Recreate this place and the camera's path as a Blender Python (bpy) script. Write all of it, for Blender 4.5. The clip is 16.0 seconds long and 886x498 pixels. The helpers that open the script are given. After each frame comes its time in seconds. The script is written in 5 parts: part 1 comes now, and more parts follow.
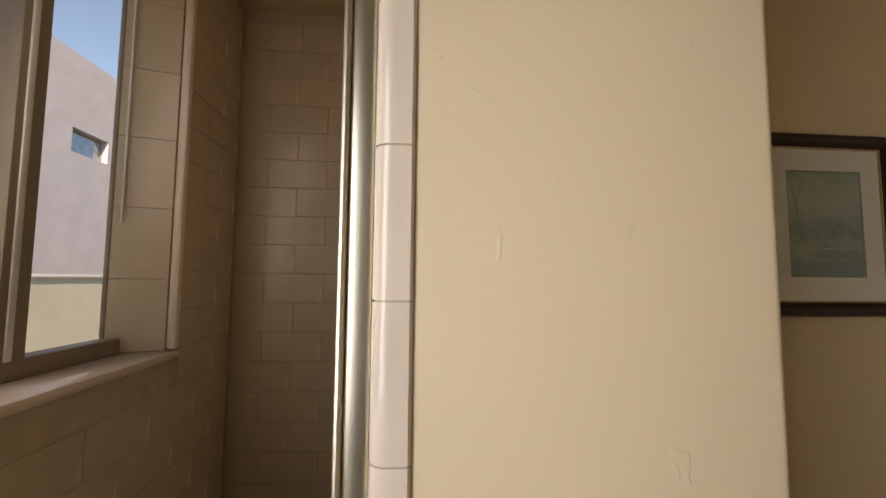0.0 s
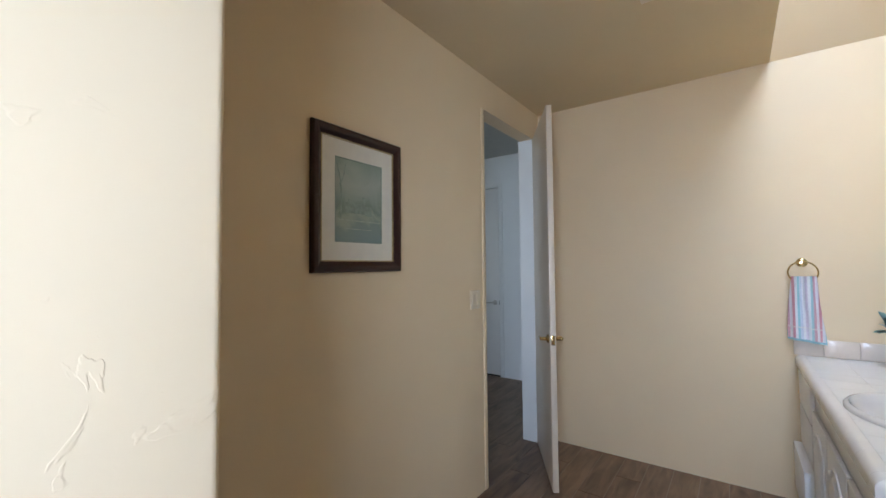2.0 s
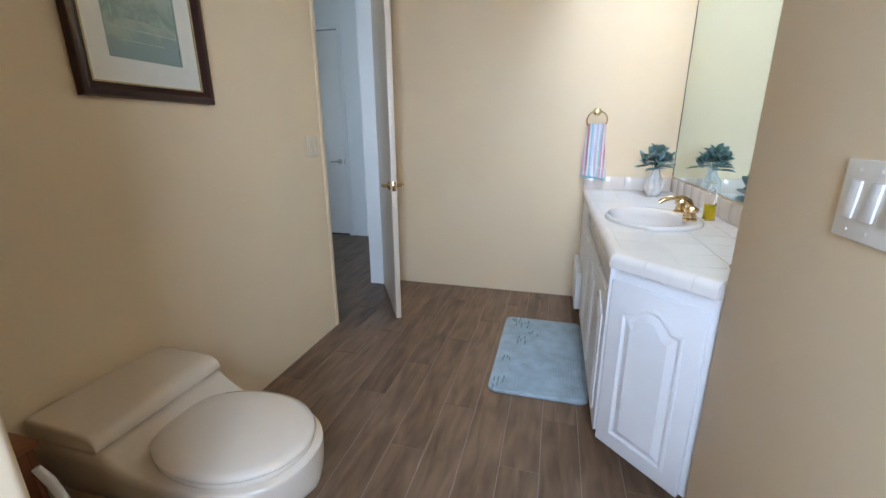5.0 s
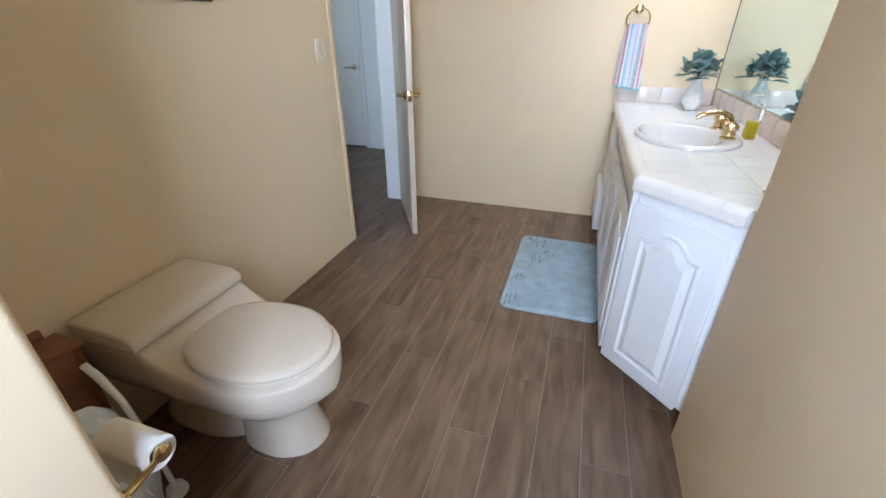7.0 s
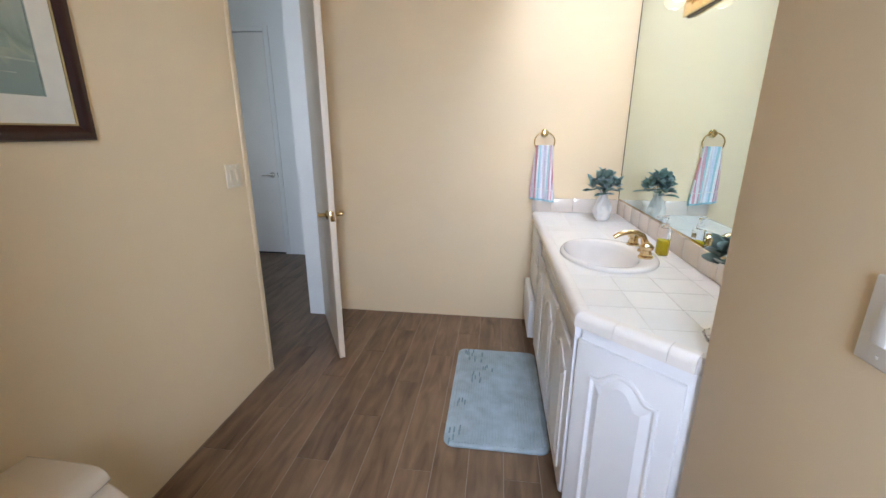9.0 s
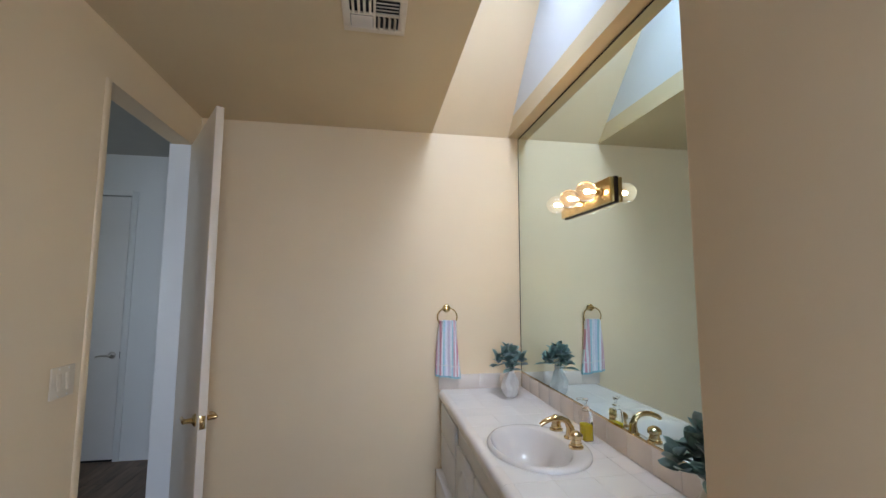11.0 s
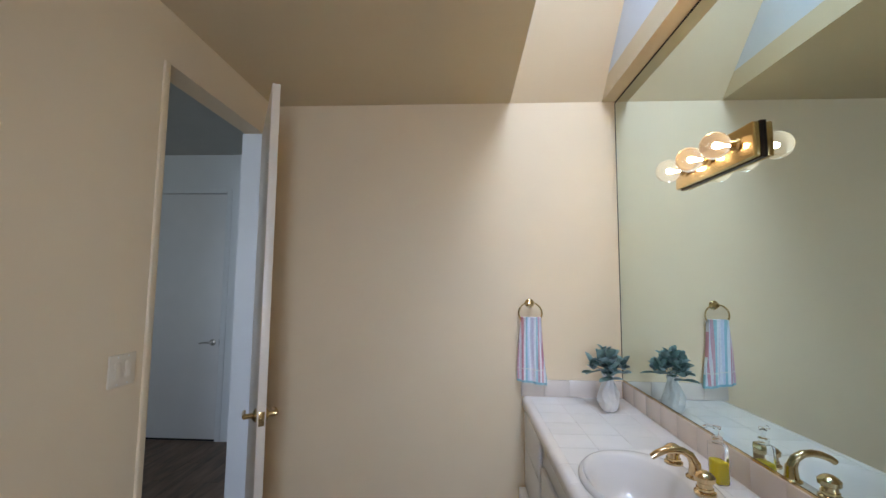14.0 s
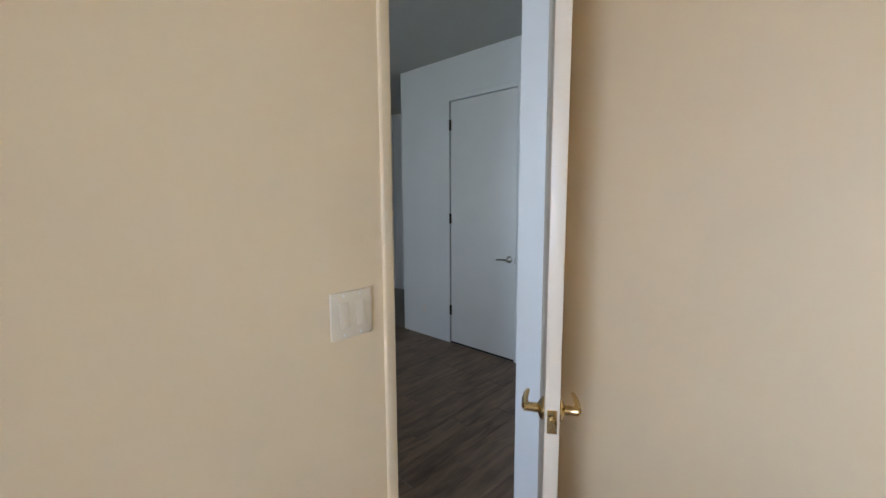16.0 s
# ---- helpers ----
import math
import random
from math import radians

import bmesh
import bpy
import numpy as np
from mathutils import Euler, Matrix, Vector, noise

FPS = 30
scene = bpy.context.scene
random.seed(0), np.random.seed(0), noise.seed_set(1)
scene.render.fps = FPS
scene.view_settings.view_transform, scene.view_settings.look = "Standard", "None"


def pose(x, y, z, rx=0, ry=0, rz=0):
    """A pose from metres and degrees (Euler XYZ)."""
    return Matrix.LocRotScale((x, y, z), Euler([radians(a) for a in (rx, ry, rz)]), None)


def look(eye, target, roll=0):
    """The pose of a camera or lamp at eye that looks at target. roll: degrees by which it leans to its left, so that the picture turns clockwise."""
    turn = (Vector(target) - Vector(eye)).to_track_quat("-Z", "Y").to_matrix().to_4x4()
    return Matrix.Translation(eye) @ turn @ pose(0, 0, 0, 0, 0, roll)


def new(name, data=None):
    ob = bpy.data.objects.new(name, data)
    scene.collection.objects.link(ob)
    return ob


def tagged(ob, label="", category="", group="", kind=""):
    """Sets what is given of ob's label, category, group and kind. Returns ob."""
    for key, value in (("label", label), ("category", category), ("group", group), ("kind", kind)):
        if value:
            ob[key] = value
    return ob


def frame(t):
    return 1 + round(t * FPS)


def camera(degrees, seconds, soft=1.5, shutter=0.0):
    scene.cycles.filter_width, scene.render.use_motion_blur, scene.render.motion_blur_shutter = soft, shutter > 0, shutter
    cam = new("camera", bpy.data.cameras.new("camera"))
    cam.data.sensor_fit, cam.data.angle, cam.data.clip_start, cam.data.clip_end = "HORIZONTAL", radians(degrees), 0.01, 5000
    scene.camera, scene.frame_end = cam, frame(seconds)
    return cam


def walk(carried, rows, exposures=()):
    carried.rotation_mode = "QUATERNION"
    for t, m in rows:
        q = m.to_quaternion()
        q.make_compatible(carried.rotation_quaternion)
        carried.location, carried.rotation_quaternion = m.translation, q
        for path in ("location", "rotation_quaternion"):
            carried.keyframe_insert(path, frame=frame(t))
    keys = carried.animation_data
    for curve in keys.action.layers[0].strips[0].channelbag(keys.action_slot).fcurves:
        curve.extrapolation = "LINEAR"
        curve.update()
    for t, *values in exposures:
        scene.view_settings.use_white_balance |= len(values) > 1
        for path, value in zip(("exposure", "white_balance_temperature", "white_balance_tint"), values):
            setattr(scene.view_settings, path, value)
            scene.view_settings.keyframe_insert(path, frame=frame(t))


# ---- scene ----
cam = camera(94.7, 16.0)
PATH = [
    (0, (1.86, 0.03, 1.488), (2.034, 2.016, 1.638), 0.5),
    (0.5, (1.917, 0.035, 1.47), (2.536, 1.929, 1.646), 0.1),
    (1, (1.943, 0.029, 1.448), (2.974, 1.735, 1.612), -0.2),
    (1.5, (1.973, -0.016, 1.434), (3.345, 1.434, 1.556), -0.3),
    (2, (2.013, -0.070, 1.405), (3.636, 1.096, 1.487), -0.5),
    (2.5, (2.045, -0.108, 1.393), (3.828, 0.797, 1.41), -0.5),
    (3, (2.06, -0.134, 1.374), (3.93, 0.573, 1.311), -0.5),
    (3.5, (2.043, -0.126, 1.366), (3.953, 0.445, 1.204), -0.3),
    (4, (2.037, -0.12, 1.341), (3.951, 0.39, 1.066), -0.3),
    (4.5, (2.032, -0.119, 1.311), (3.926, 0.376, 0.905), -0.3),
    (5, (2.02, -0.13, 1.269), (3.875, 0.378, 0.72), -0.3),
    (7.3, (2.06, -0.14, 1.279), (3.734, 0.41, 0.332), -0.3),
    (7.5, (2.062, -0.143, 1.306), (3.747, 0.394, 0.374), -0.3),
    (8, (2.09, -0.158, 1.356), (3.837, 0.33, 0.514), -0.2),
    (8.5, (2.147, -0.121, 1.388), (3.974, 0.266, 0.672), 0.0),
    (9, (2.254, -0.065, 1.413), (4.16, 0.179, 0.859), 0.2),
    (9.5, (2.353, -0.019, 1.451), (4.316, 0.061, 1.075), 0.2),
    (10, (2.423, 0.031, 1.472), (4.413, -0.052, 1.292), 0.2),
    (12.5, (2.405, 0.174, 1.625), (4.291, -0.255, 2.134), 0.3),
    (13, (2.458, 0.136, 1.598), (4.364, -0.232, 2.08), 0.3),
    (13.5, (2.537, 0.07, 1.547), (4.499, -0.111, 1.885), 0.5),
    (14, (2.73, 0.011, 1.514), (4.72, 0.113, 1.686), 0.5),
    (14.5, (2.968, -0.006, 1.501), (4.917, 0.442, 1.512), 0.4),
    (15, (3.228, 0.013, 1.489), (5.059, 0.809, 1.382), 0.1),
    (15.5, (3.397, 0.115, 1.468), (5.066, 1.201, 1.281), 0.0),
    (16, (3.629, 0.427, 1.468), (5.079, 1.783, 1.226), -0.3),
]
EXPOSURES = [
    (0.0, 0.62, 10100, 21),
    (0.5, 0.86, 9300, 20),
    (1.0, 1.05, 8000, 16),
    (1.5, 1.40, 7100, 15),
    (2.5, 1.92, 6500, 13),
    (3.5, 2.00, 6400, 12),
    (5.0, 2.14, 6400, 12),
    (7.5, 2.40, 6600, 13),
    (8.5, 2.34, 7000, 16),
    (10.0, 1.85, 6850, 16),
    (12.5, 1.27, 6850, 17),
    (13.5, 1.42, 6750, 16),
    (14.5, 1.65, 6500, 15),
    (15.0, 1.80, 6500, 15),
    (16.0, 2.25, 6700, 14),
]
walk(cam, [(t, look(eye, target, roll)) for t, eye, target, roll in PATH], EXPOSURES)

# ---- light ----
world = bpy.data.worlds.new("World")
scene.world = world
world.use_nodes = True
wn, wl = world.node_tree.nodes, world.node_tree.links
sky = wn.new("ShaderNodeTexSky")
sky.sky_type, sky.sun_disc = "NISHITA", False
sky.sun_elevation, sky.sun_rotation = radians(22), radians(170)
sky.dust_density, sky.ozone_density = 0.2, 4.0
wn["Background"].inputs["Strength"].default_value = 0.15
wl.new(sky.outputs["Color"], wn["Background"].inputs["Color"])
sun = new("sun", bpy.data.lights.new("sun", "SUN"))
sun.data.energy, sun.data.angle, sun.data.color = 4.5, radians(0.5), (1, 0.94, 0.84)
sun.matrix_world = look((0, 0, 0), (-0.16, 0.91, -0.375))


def window_light(name, eye, target, w, h, power, color, spread=180):
    ob = new(name, bpy.data.lights.new(name, "AREA"))
    ob.data.shape, ob.data.size, ob.data.size_y = "RECTANGLE", w, h
    ob.data.energy, ob.data.color, ob.data.spread = power, color, radians(spread)
    ob.matrix_world = look(eye, target)
    return ob


window_light("skylight_daylight", (3.90, -0.53, 3.47), (4.75, -0.48, 2.0), 0.98, 0.40, 7.0, (0.61, 0.755, 1.0), 110)
window_light("bath_window_daylight", (1.32, -0.27, 1.60), (3.0, 0.16, 1.32), 0.46, 1.0, 5.8, (0.56, 0.735, 1.0), 116)
window_light("bedroom_window_daylight", (2.46, 3.3, 1.65), (5.0, 2.7, 1.65), 1.8, 1.4, 1.85, (0.72, 0.91, 1.0), 95)
window_light("shower_window_daylight", (1.30, 0.515, 1.76), (1.75, 0.85, 1.60), 0.11, 0.72, 0.45, (0.80, 0.88, 1.0))


# ---- materials ----
def material(name, color, rough=0.5, metal=0.0, spread=0.06, scale=6.0, bump=0.0, bump_scale=40.0, per_object=0.0, coat=0.0, spec=0.5):
    m = bpy.data.materials.new(name)
    m.use_nodes = True
    n, l = m.node_tree.nodes, m.node_tree.links
    b = n["Principled BSDF"]
    b.inputs["Metallic"].default_value = metal
    b.inputs["Coat Weight"].default_value = coat
    b.inputs["Specular IOR Level"].default_value = spec
    tc = n.new("ShaderNodeTexCoord")
    big = n.new("ShaderNodeTexNoise")
    big.inputs["Scale"].default_value, big.inputs["Detail"].default_value = scale, 5
    l.new(tc.outputs["Object"], big.inputs["Vector"])
    ramp = n.new("ShaderNodeMapRange")
    ramp.inputs["From Min"].default_value, ramp.inputs["From Max"].default_value = 0.3, 0.7
    ramp.inputs["To Min"].default_value, ramp.inputs["To Max"].default_value = 1 - spread, 1 + spread
    l.new(big.outputs["Fac"], ramp.inputs["Value"])
    value = ramp.outputs["Result"]
    if per_object:
        info = n.new("ShaderNodeObjectInfo")
        r = n.new("ShaderNodeMapRange")
        r.inputs["To Min"].default_value, r.inputs["To Max"].default_value = 1 - per_object, 1 + per_object
        l.new(info.outputs["Random"], r.inputs["Value"])
        mul = n.new("ShaderNodeMath")
        mul.operation = "MULTIPLY"
        l.new(value, mul.inputs[0]), l.new(r.outputs["Result"], mul.inputs[1])
        value = mul.outputs["Value"]
    mix = n.new("ShaderNodeVectorMath")
    mix.operation = "SCALE"
    mix.inputs[0].default_value = color
    l.new(value, mix.inputs["Scale"])
    l.new(mix.outputs["Vector"], b.inputs["Base Color"])
    rr = n.new("ShaderNodeMapRange")
    rr.inputs["To Min"].default_value, rr.inputs["To Max"].default_value = max(0.02, rough * 0.8), min(1, rough * 1.2)
    l.new(big.outputs["Fac"], rr.inputs["Value"])
    l.new(rr.outputs["Result"], b.inputs["Roughness"])
    if bump:
        fine = n.new("ShaderNodeTexNoise")
        fine.inputs["Scale"].default_value, fine.inputs["Detail"].default_value = bump_scale, 6
        l.new(tc.outputs["Object"], fine.inputs["Vector"])
        bp = n.new("ShaderNodeBump")
        bp.inputs["Strength"].default_value, bp.inputs["Distance"].default_value = bump, 0.004
        l.new(fine.outputs["Fac"], bp.inputs["Height"])
        l.new(bp.outputs["Normal"], b.inputs["Normal"])
    return m


def plaster(name, color, relief=0.45, depth=0.0011, scale=7.0):
    """Painted plaster with soft trowel ridges."""
    m = material(name, color, 0.55, spread=0.025, scale=1.6, bump=0.0, spec=0.35)
    n, l = m.node_tree.nodes, m.node_tree.links
    tc = n["Texture Coordinate"]
    swirl = n.new("ShaderNodeTexNoise")
    swirl.inputs["Scale"].default_value, swirl.inputs["Detail"].default_value, swirl.inputs["Distortion"].default_value = scale, 3, 2.0
    ridge = n.new("ShaderNodeMapRange")
    ridge.interpolation_type = "SMOOTHSTEP"
    ridge.inputs["From Min"].default_value, ridge.inputs["From Max"].default_value = 0.66, 0.69
    fine = n.new("ShaderNodeTexNoise")
    fine.inputs["Scale"].default_value, fine.inputs["Detail"].default_value = 70, 4
    add = n.new("ShaderNodeMath")
    add.operation = "MULTIPLY_ADD"
    add.inputs[1].default_value = 0.06
    bp = n.new("ShaderNodeBump")
    bp.inputs["Strength"].default_value, bp.inputs["Distance"].default_value = relief, depth
    l.new(tc.outputs["Object"], swirl.inputs["Vector"]), l.new(tc.outputs["Object"], fine.inputs["Vector"])
    l.new(swirl.outputs["Fac"], ridge.inputs["Value"])
    l.new(fine.outputs["Fac"], add.inputs[0]), l.new(ridge.outputs["Result"], add.inputs[2])
    l.new(add.outputs["Value"], bp.inputs["Height"])
    l.new(bp.outputs["Normal"], n["Principled BSDF"].inputs["Normal"])
    return m


def wood_plank(name, dark, light, rough=0.5):
    """Wood-look porcelain: long grain along x, a tone of its own for each plank."""
    m = bpy.data.materials.new(name)
    m.use_nodes = True
    n, l = m.node_tree.nodes, m.node_tree.links
    b = n["Principled BSDF"]
    tc, info = n.new("ShaderNodeTexCoord"), n.new("ShaderNodeObjectInfo")
    shift = n.new("ShaderNodeVectorMath")
    shift.operation = "MULTIPLY_ADD"
    shift.inputs[1].default_value = (2.2, 13, 13)
    comb = n.new("ShaderNodeCombineXYZ")
    ten = n.new("ShaderNodeMath")
    ten.operation = "MULTIPLY"
    ten.inputs[1].default_value = 60
    l.new(info.outputs["Random"], ten.inputs[0])
    l.new(ten.outputs["Value"], comb.inputs["X"]), l.new(ten.outputs["Value"], comb.inputs["Y"])
    l.new(tc.outputs["Object"], shift.inputs[0]), l.new(comb.outputs["Vector"], shift.inputs[2])
    grain = n.new("ShaderNodeTexNoise")
    grain.inputs["Scale"].default_value, grain.inputs["Detail"].default_value, grain.inputs["Distortion"].default_value = 1.6, 8, 0.6
    l.new(shift.outputs["Vector"], grain.inputs["Vector"])
    blotch = n.new("ShaderNodeTexNoise")
    blotch.inputs["Scale"].default_value, blotch.inputs["Detail"].default_value = 3.5, 4
    l.new(tc.outputs["Object"], blotch.inputs["Vector"])
    mean = n.new("ShaderNodeMath")
    mean.operation = "MULTIPLY_ADD"
    mean.inputs[1].default_value = 0.45
    l.new(blotch.outputs["Fac"], mean.inputs[0]), l.new(grain.outputs["Fac"], mean.inputs[2])
    tone = n.new("ShaderNodeMath")
    tone.operation = "MULTIPLY_ADD"
    tone.inputs[1].default_value = 0.16
    l.new(info.outputs["Random"], tone.inputs[0]), l.new(mean.outputs["Value"], tone.inputs[2])
    ramp = n.new("ShaderNodeValToRGB")
    ramp.color_ramp.elements[0].position, ramp.color_ramp.elements[1].position = 0.50, 1.02
    ramp.color_ramp.elements[0].color, ramp.color_ramp.elements[1].color = (*dark, 1), (*light, 1)
    l.new(tone.outputs["Value"], ramp.inputs["Fac"])
    l.new(ramp.outputs["Color"], b.inputs["Base Color"])
    b.inputs["Roughness"].default_value = rough
    bp = n.new("ShaderNodeBump")
    bp.inputs["Strength"].default_value, bp.inputs["Distance"].default_value = 0.25, 0.0015
    l.new(grain.outputs["Fac"], bp.inputs["Height"]), l.new(bp.outputs["Normal"], b.inputs["Normal"])
    return m


def striped(name, colors, width, axis="Y"):
    """Woven stripes of the given colours across one axis."""
    m = material(name, (1, 1, 1), 0.95, spread=0.1, scale=160, bump=0.9, bump_scale=420)
    n, l = m.node_tree.nodes, m.node_tree.links
    tc = n["Texture Coordinate"]
    sep = n.new("ShaderNodeSeparateXYZ")
    l.new(tc.outputs["Object"], sep.inputs["Vector"])
    div = n.new("ShaderNodeMath")
    div.operation = "DIVIDE"
    div.inputs[1].default_value = width
    l.new(sep.outputs[axis], div.inputs[0])
    fr = n.new("ShaderNodeMath")
    fr.operation = "FRACT"
    l.new(div.outputs["Value"], fr.inputs[0])
    ramp = n.new("ShaderNodeValToRGB")
    ramp.color_ramp.interpolation = "CONSTANT"
    while len(ramp.color_ramp.elements) < len(colors):
        ramp.color_ramp.elements.new(0.5)
    for i, c in enumerate(colors):
        ramp.color_ramp.elements[i].position, ramp.color_ramp.elements[i].color = i / len(colors), (*c, 1)
    l.new(fr.outputs["Value"], ramp.inputs["Fac"])
    l.new(ramp.outputs["Color"], n["Vector Math"].inputs[0])
    return m


def glass(name, color=(1, 1, 1), rough=0.0, ior=1.45):
    m = bpy.data.materials.new(name)
    m.use_nodes = True
    b = m.node_tree.nodes["Principled BSDF"]
    b.inputs["Base Color"].default_value, b.inputs["Roughness"].default_value = (*color, 1), rough
    b.inputs["Transmission Weight"].default_value, b.inputs["IOR"].default_value = 1, ior
    return m


def glow(name, color, strength):
    m = bpy.data.materials.new(name)
    m.use_nodes = True
    b = m.node_tree.nodes["Principled BSDF"]
    b.inputs["Emission Color"].default_value, b.inputs["Emission Strength"].default_value = (*color, 1), strength
    b.inputs["Base Color"].default_value = (*color, 1)
    return m


WALL = plaster("cream_plaster", (0.775, 0.615, 0.412), 0.16)
TROWELLED = plaster("trowelled_cream_plaster", (0.775, 0.615, 0.412), 0.6, 0.0009, 9.0)
WELL = plaster("off_white_shaft_plaster", (0.60, 0.61, 0.62))
BED = plaster("white_plaster", (0.78, 0.80, 0.80))
# Darker than the cream walls: the ceiling's dimmer light is put into its colour.
CEIL = material("shaded_cream_ceiling", (0.62, 0.49, 0.31), 0.8, spread=0.03, scale=2, bump=0.15, bump_scale=60)
PAINT = material("white_enamel", (0.80, 0.80, 0.79), 0.45, spread=0.02, scale=4, bump=0.04, bump_scale=60)
DOOR_PAINT = material("cream_door_enamel", (0.78, 0.67, 0.54), 0.38, spread=0.02, scale=4, bump=0.04, bump_scale=60)
VENT = material("cream_vent_enamel", (0.68, 0.59, 0.47), 0.4, spread=0.04, scale=12)
CABINET = material("white_cabinet_enamel", (0.82, 0.82, 0.83), 0.35, spread=0.025, scale=5, bump=0.05, bump_scale=90)
TILE = material("glazed_cream_tile", (0.64, 0.52, 0.38), 0.26, spread=0.05, scale=9, bump=0.06, bump_scale=14, per_object=0.025)
TRIM_TILE = material("glazed_pale_trim_tile", (0.80, 0.67, 0.545), 0.14, spread=0.03, scale=9, per_object=0.03)
EDGE_TILE = material("glazed_off_white_edge_tile", (0.80, 0.755, 0.71), 0.12, spread=0.03, scale=9, per_object=0.03)
TOP_TILE = material("glazed_white_tile", (0.78, 0.76, 0.735), 0.14, spread=0.03, scale=8, bump=0.05, bump_scale=12, per_object=0.03)
SPLASH = material("glazed_beige_tile", (0.72, 0.62, 0.54), 0.15, spread=0.03, scale=8, per_object=0.04)
GROUT = material("shower_grout", (0.56, 0.45, 0.32), 0.9, spread=0.1, scale=30)
TOP_GROUT = material("white_grout", (0.68, 0.64, 0.60), 0.9, spread=0.08, scale=30)
FLOOR_GROUT = material("grey_floor_grout", (0.30, 0.265, 0.23), 0.9, spread=0.1, scale=30)
PLANK = wood_plank("wood_look_plank", (0.092, 0.049, 0.027), (0.250, 0.158, 0.098), 0.42)
CERAMIC = material("bone_vitreous_china", (0.71, 0.61, 0.495), 0.10, spread=0.015, scale=3, coat=0.3)
SINK = material("white_vitreous_china", (0.70, 0.66, 0.62), 0.08, spread=0.015, scale=3, coat=0.3)
BRASS = material("polished_brass", (0.75, 0.56, 0.28), 0.16, 1.0, spread=0.08, scale=20)
GOLD = material("satin_gold", (0.66, 0.49, 0.28), 0.09, 1.0, spread=0.08, scale=20)
CHROME = material("brushed_chrome", (0.82, 0.76, 0.62), 0.36, 1.0, spread=0.02, scale=3)
NICKEL = material("satin_nickel", (0.55, 0.53, 0.50), 0.3, 1.0, spread=0.06, scale=30)
BRONZE = material("dark_bronze", (0.05, 0.035, 0.03), 0.4, 0.8, spread=0.1, scale=30)
MAHOGANY = material("dark_mahogany", (0.030, 0.007, 0.006), 0.30, spread=0.15, scale=9, bump=0.05, bump_scale=70, coat=0.08, spec=0.35)
GILT = material("gilt_slip", (0.42, 0.33, 0.18), 0.4, 0.6, spread=0.15, scale=40)
MATBOARD = material("ivory_matboard", (0.80, 0.77, 0.68), 0.9, spread=0.03, scale=20, bump=0.05, bump_scale=300)
PLASTIC = material("ivory_switch_plastic", (0.82, 0.78, 0.71), 0.35, spread=0.02, scale=8)
IVORY = material("aged_ivory_plastic", (0.74, 0.63, 0.48), 0.35, spread=0.02, scale=8)
WHITE_PLASTIC = material("white_switch_plastic", (0.80, 0.78, 0.75), 0.3, spread=0.02, scale=8)
BLACK = material("black_void", (0.012, 0.011, 0.010), 0.8, spread=0.2, scale=30)
PORCELAIN = material("white_vase_ceramic", (0.80, 0.78, 0.76), 0.35, spread=0.03, scale=10)
LEAF = material("blue_green_leaf", (0.22, 0.34, 0.32), 0.6, spread=0.35, scale=28, bump=0.2, bump_scale=120)
LEAF_LIGHT = material("frosted_leaf", (0.42, 0.54, 0.55), 0.65, spread=0.3, scale=28, bump=0.2, bump_scale=120)
SOAP = material("yellow_soap", (0.88, 0.70, 0.03), 0.1, spread=0.03, scale=20)
SOAP.node_tree.nodes["Principled BSDF"].inputs["Transmission Weight"].default_value = 0.12
CLEAR = glass("clear_plastic", (0.98, 0.99, 0.99), 0.02, 1.10)
# The skylight pane emits by itself, standing in for daylight coming through it.
DIFFUSER = glow("glowing_milky_acrylic", (0.42, 0.74, 1.0), 0.5)
CRYSTAL = glass("cloudy_crystal", (0.96, 0.97, 0.98), 0.25, 1.45)
PANE = glass("window_glass", (1, 1, 1), 0.0, 1.02)
TOWEL = striped("striped_towel", [(0.78, 0.79, 0.84), (0.62, 0.68, 0.80), (0.33, 0.58, 0.64), (0.80, 0.80, 0.84), (0.68, 0.33, 0.39), (0.80, 0.76, 0.80), (0.66, 0.40, 0.46), (0.38, 0.62, 0.68), (0.78, 0.80, 0.84), (0.72, 0.66, 0.76)], 0.118)
TOWEL_HEM = material("blue_towel_hem", (0.26, 0.50, 0.58), 0.95, spread=0.12, scale=120, bump=0.8, bump_scale=400)
MAT = material("pale_blue_plush", (0.40, 0.50, 0.55), 0.95, spread=0.16, scale=14, bump=0.9, bump_scale=160)
# Darker plush: carries the shade of pressed creases as colour.
MAT_DARK = material("crushed_blue_plush_shade", (0.20, 0.29, 0.33), 0.95, spread=0.3, scale=90, bump=0.9, bump_scale=200)
PAPER = material("white_tissue", (0.80, 0.77, 0.72), 0.95, spread=0.03, scale=40, bump=0.3, bump_scale=120)
BROWN_WOOD = material("red_brown_wood", (0.21, 0.075, 0.030), 0.4, spread=0.3, scale=12, bump=0.15, bump_scale=80)
BAG = material("white_plastic_bag", (0.70, 0.73, 0.74), 0.3, spread=0.08, scale=25, bump=0.8, bump_scale=30)
STUCCO = material("lilac_grey_stucco", (0.55, 0.54, 0.60), 0.95, spread=0.06, scale=3, bump=0.4, bump_scale=60)
STUCCO_PALE = material("pale_green_stucco", (0.66, 0.68, 0.58), 0.95, spread=0.06, scale=3, bump=0.4, bump_scale=60)
EARTH = material("dry_ground", (0.24, 0.20, 0.15), 0.95, spread=0.2, scale=2, bump=0.4, bump_scale=20)
BULB = glass("lit_bulb_glass", (1.0, 0.95, 0.88), 0.0, 1.15)
BULB.node_tree.nodes["Principled BSDF"].inputs["Emission Color"].default_value = (1.0, 0.80, 0.60, 1)
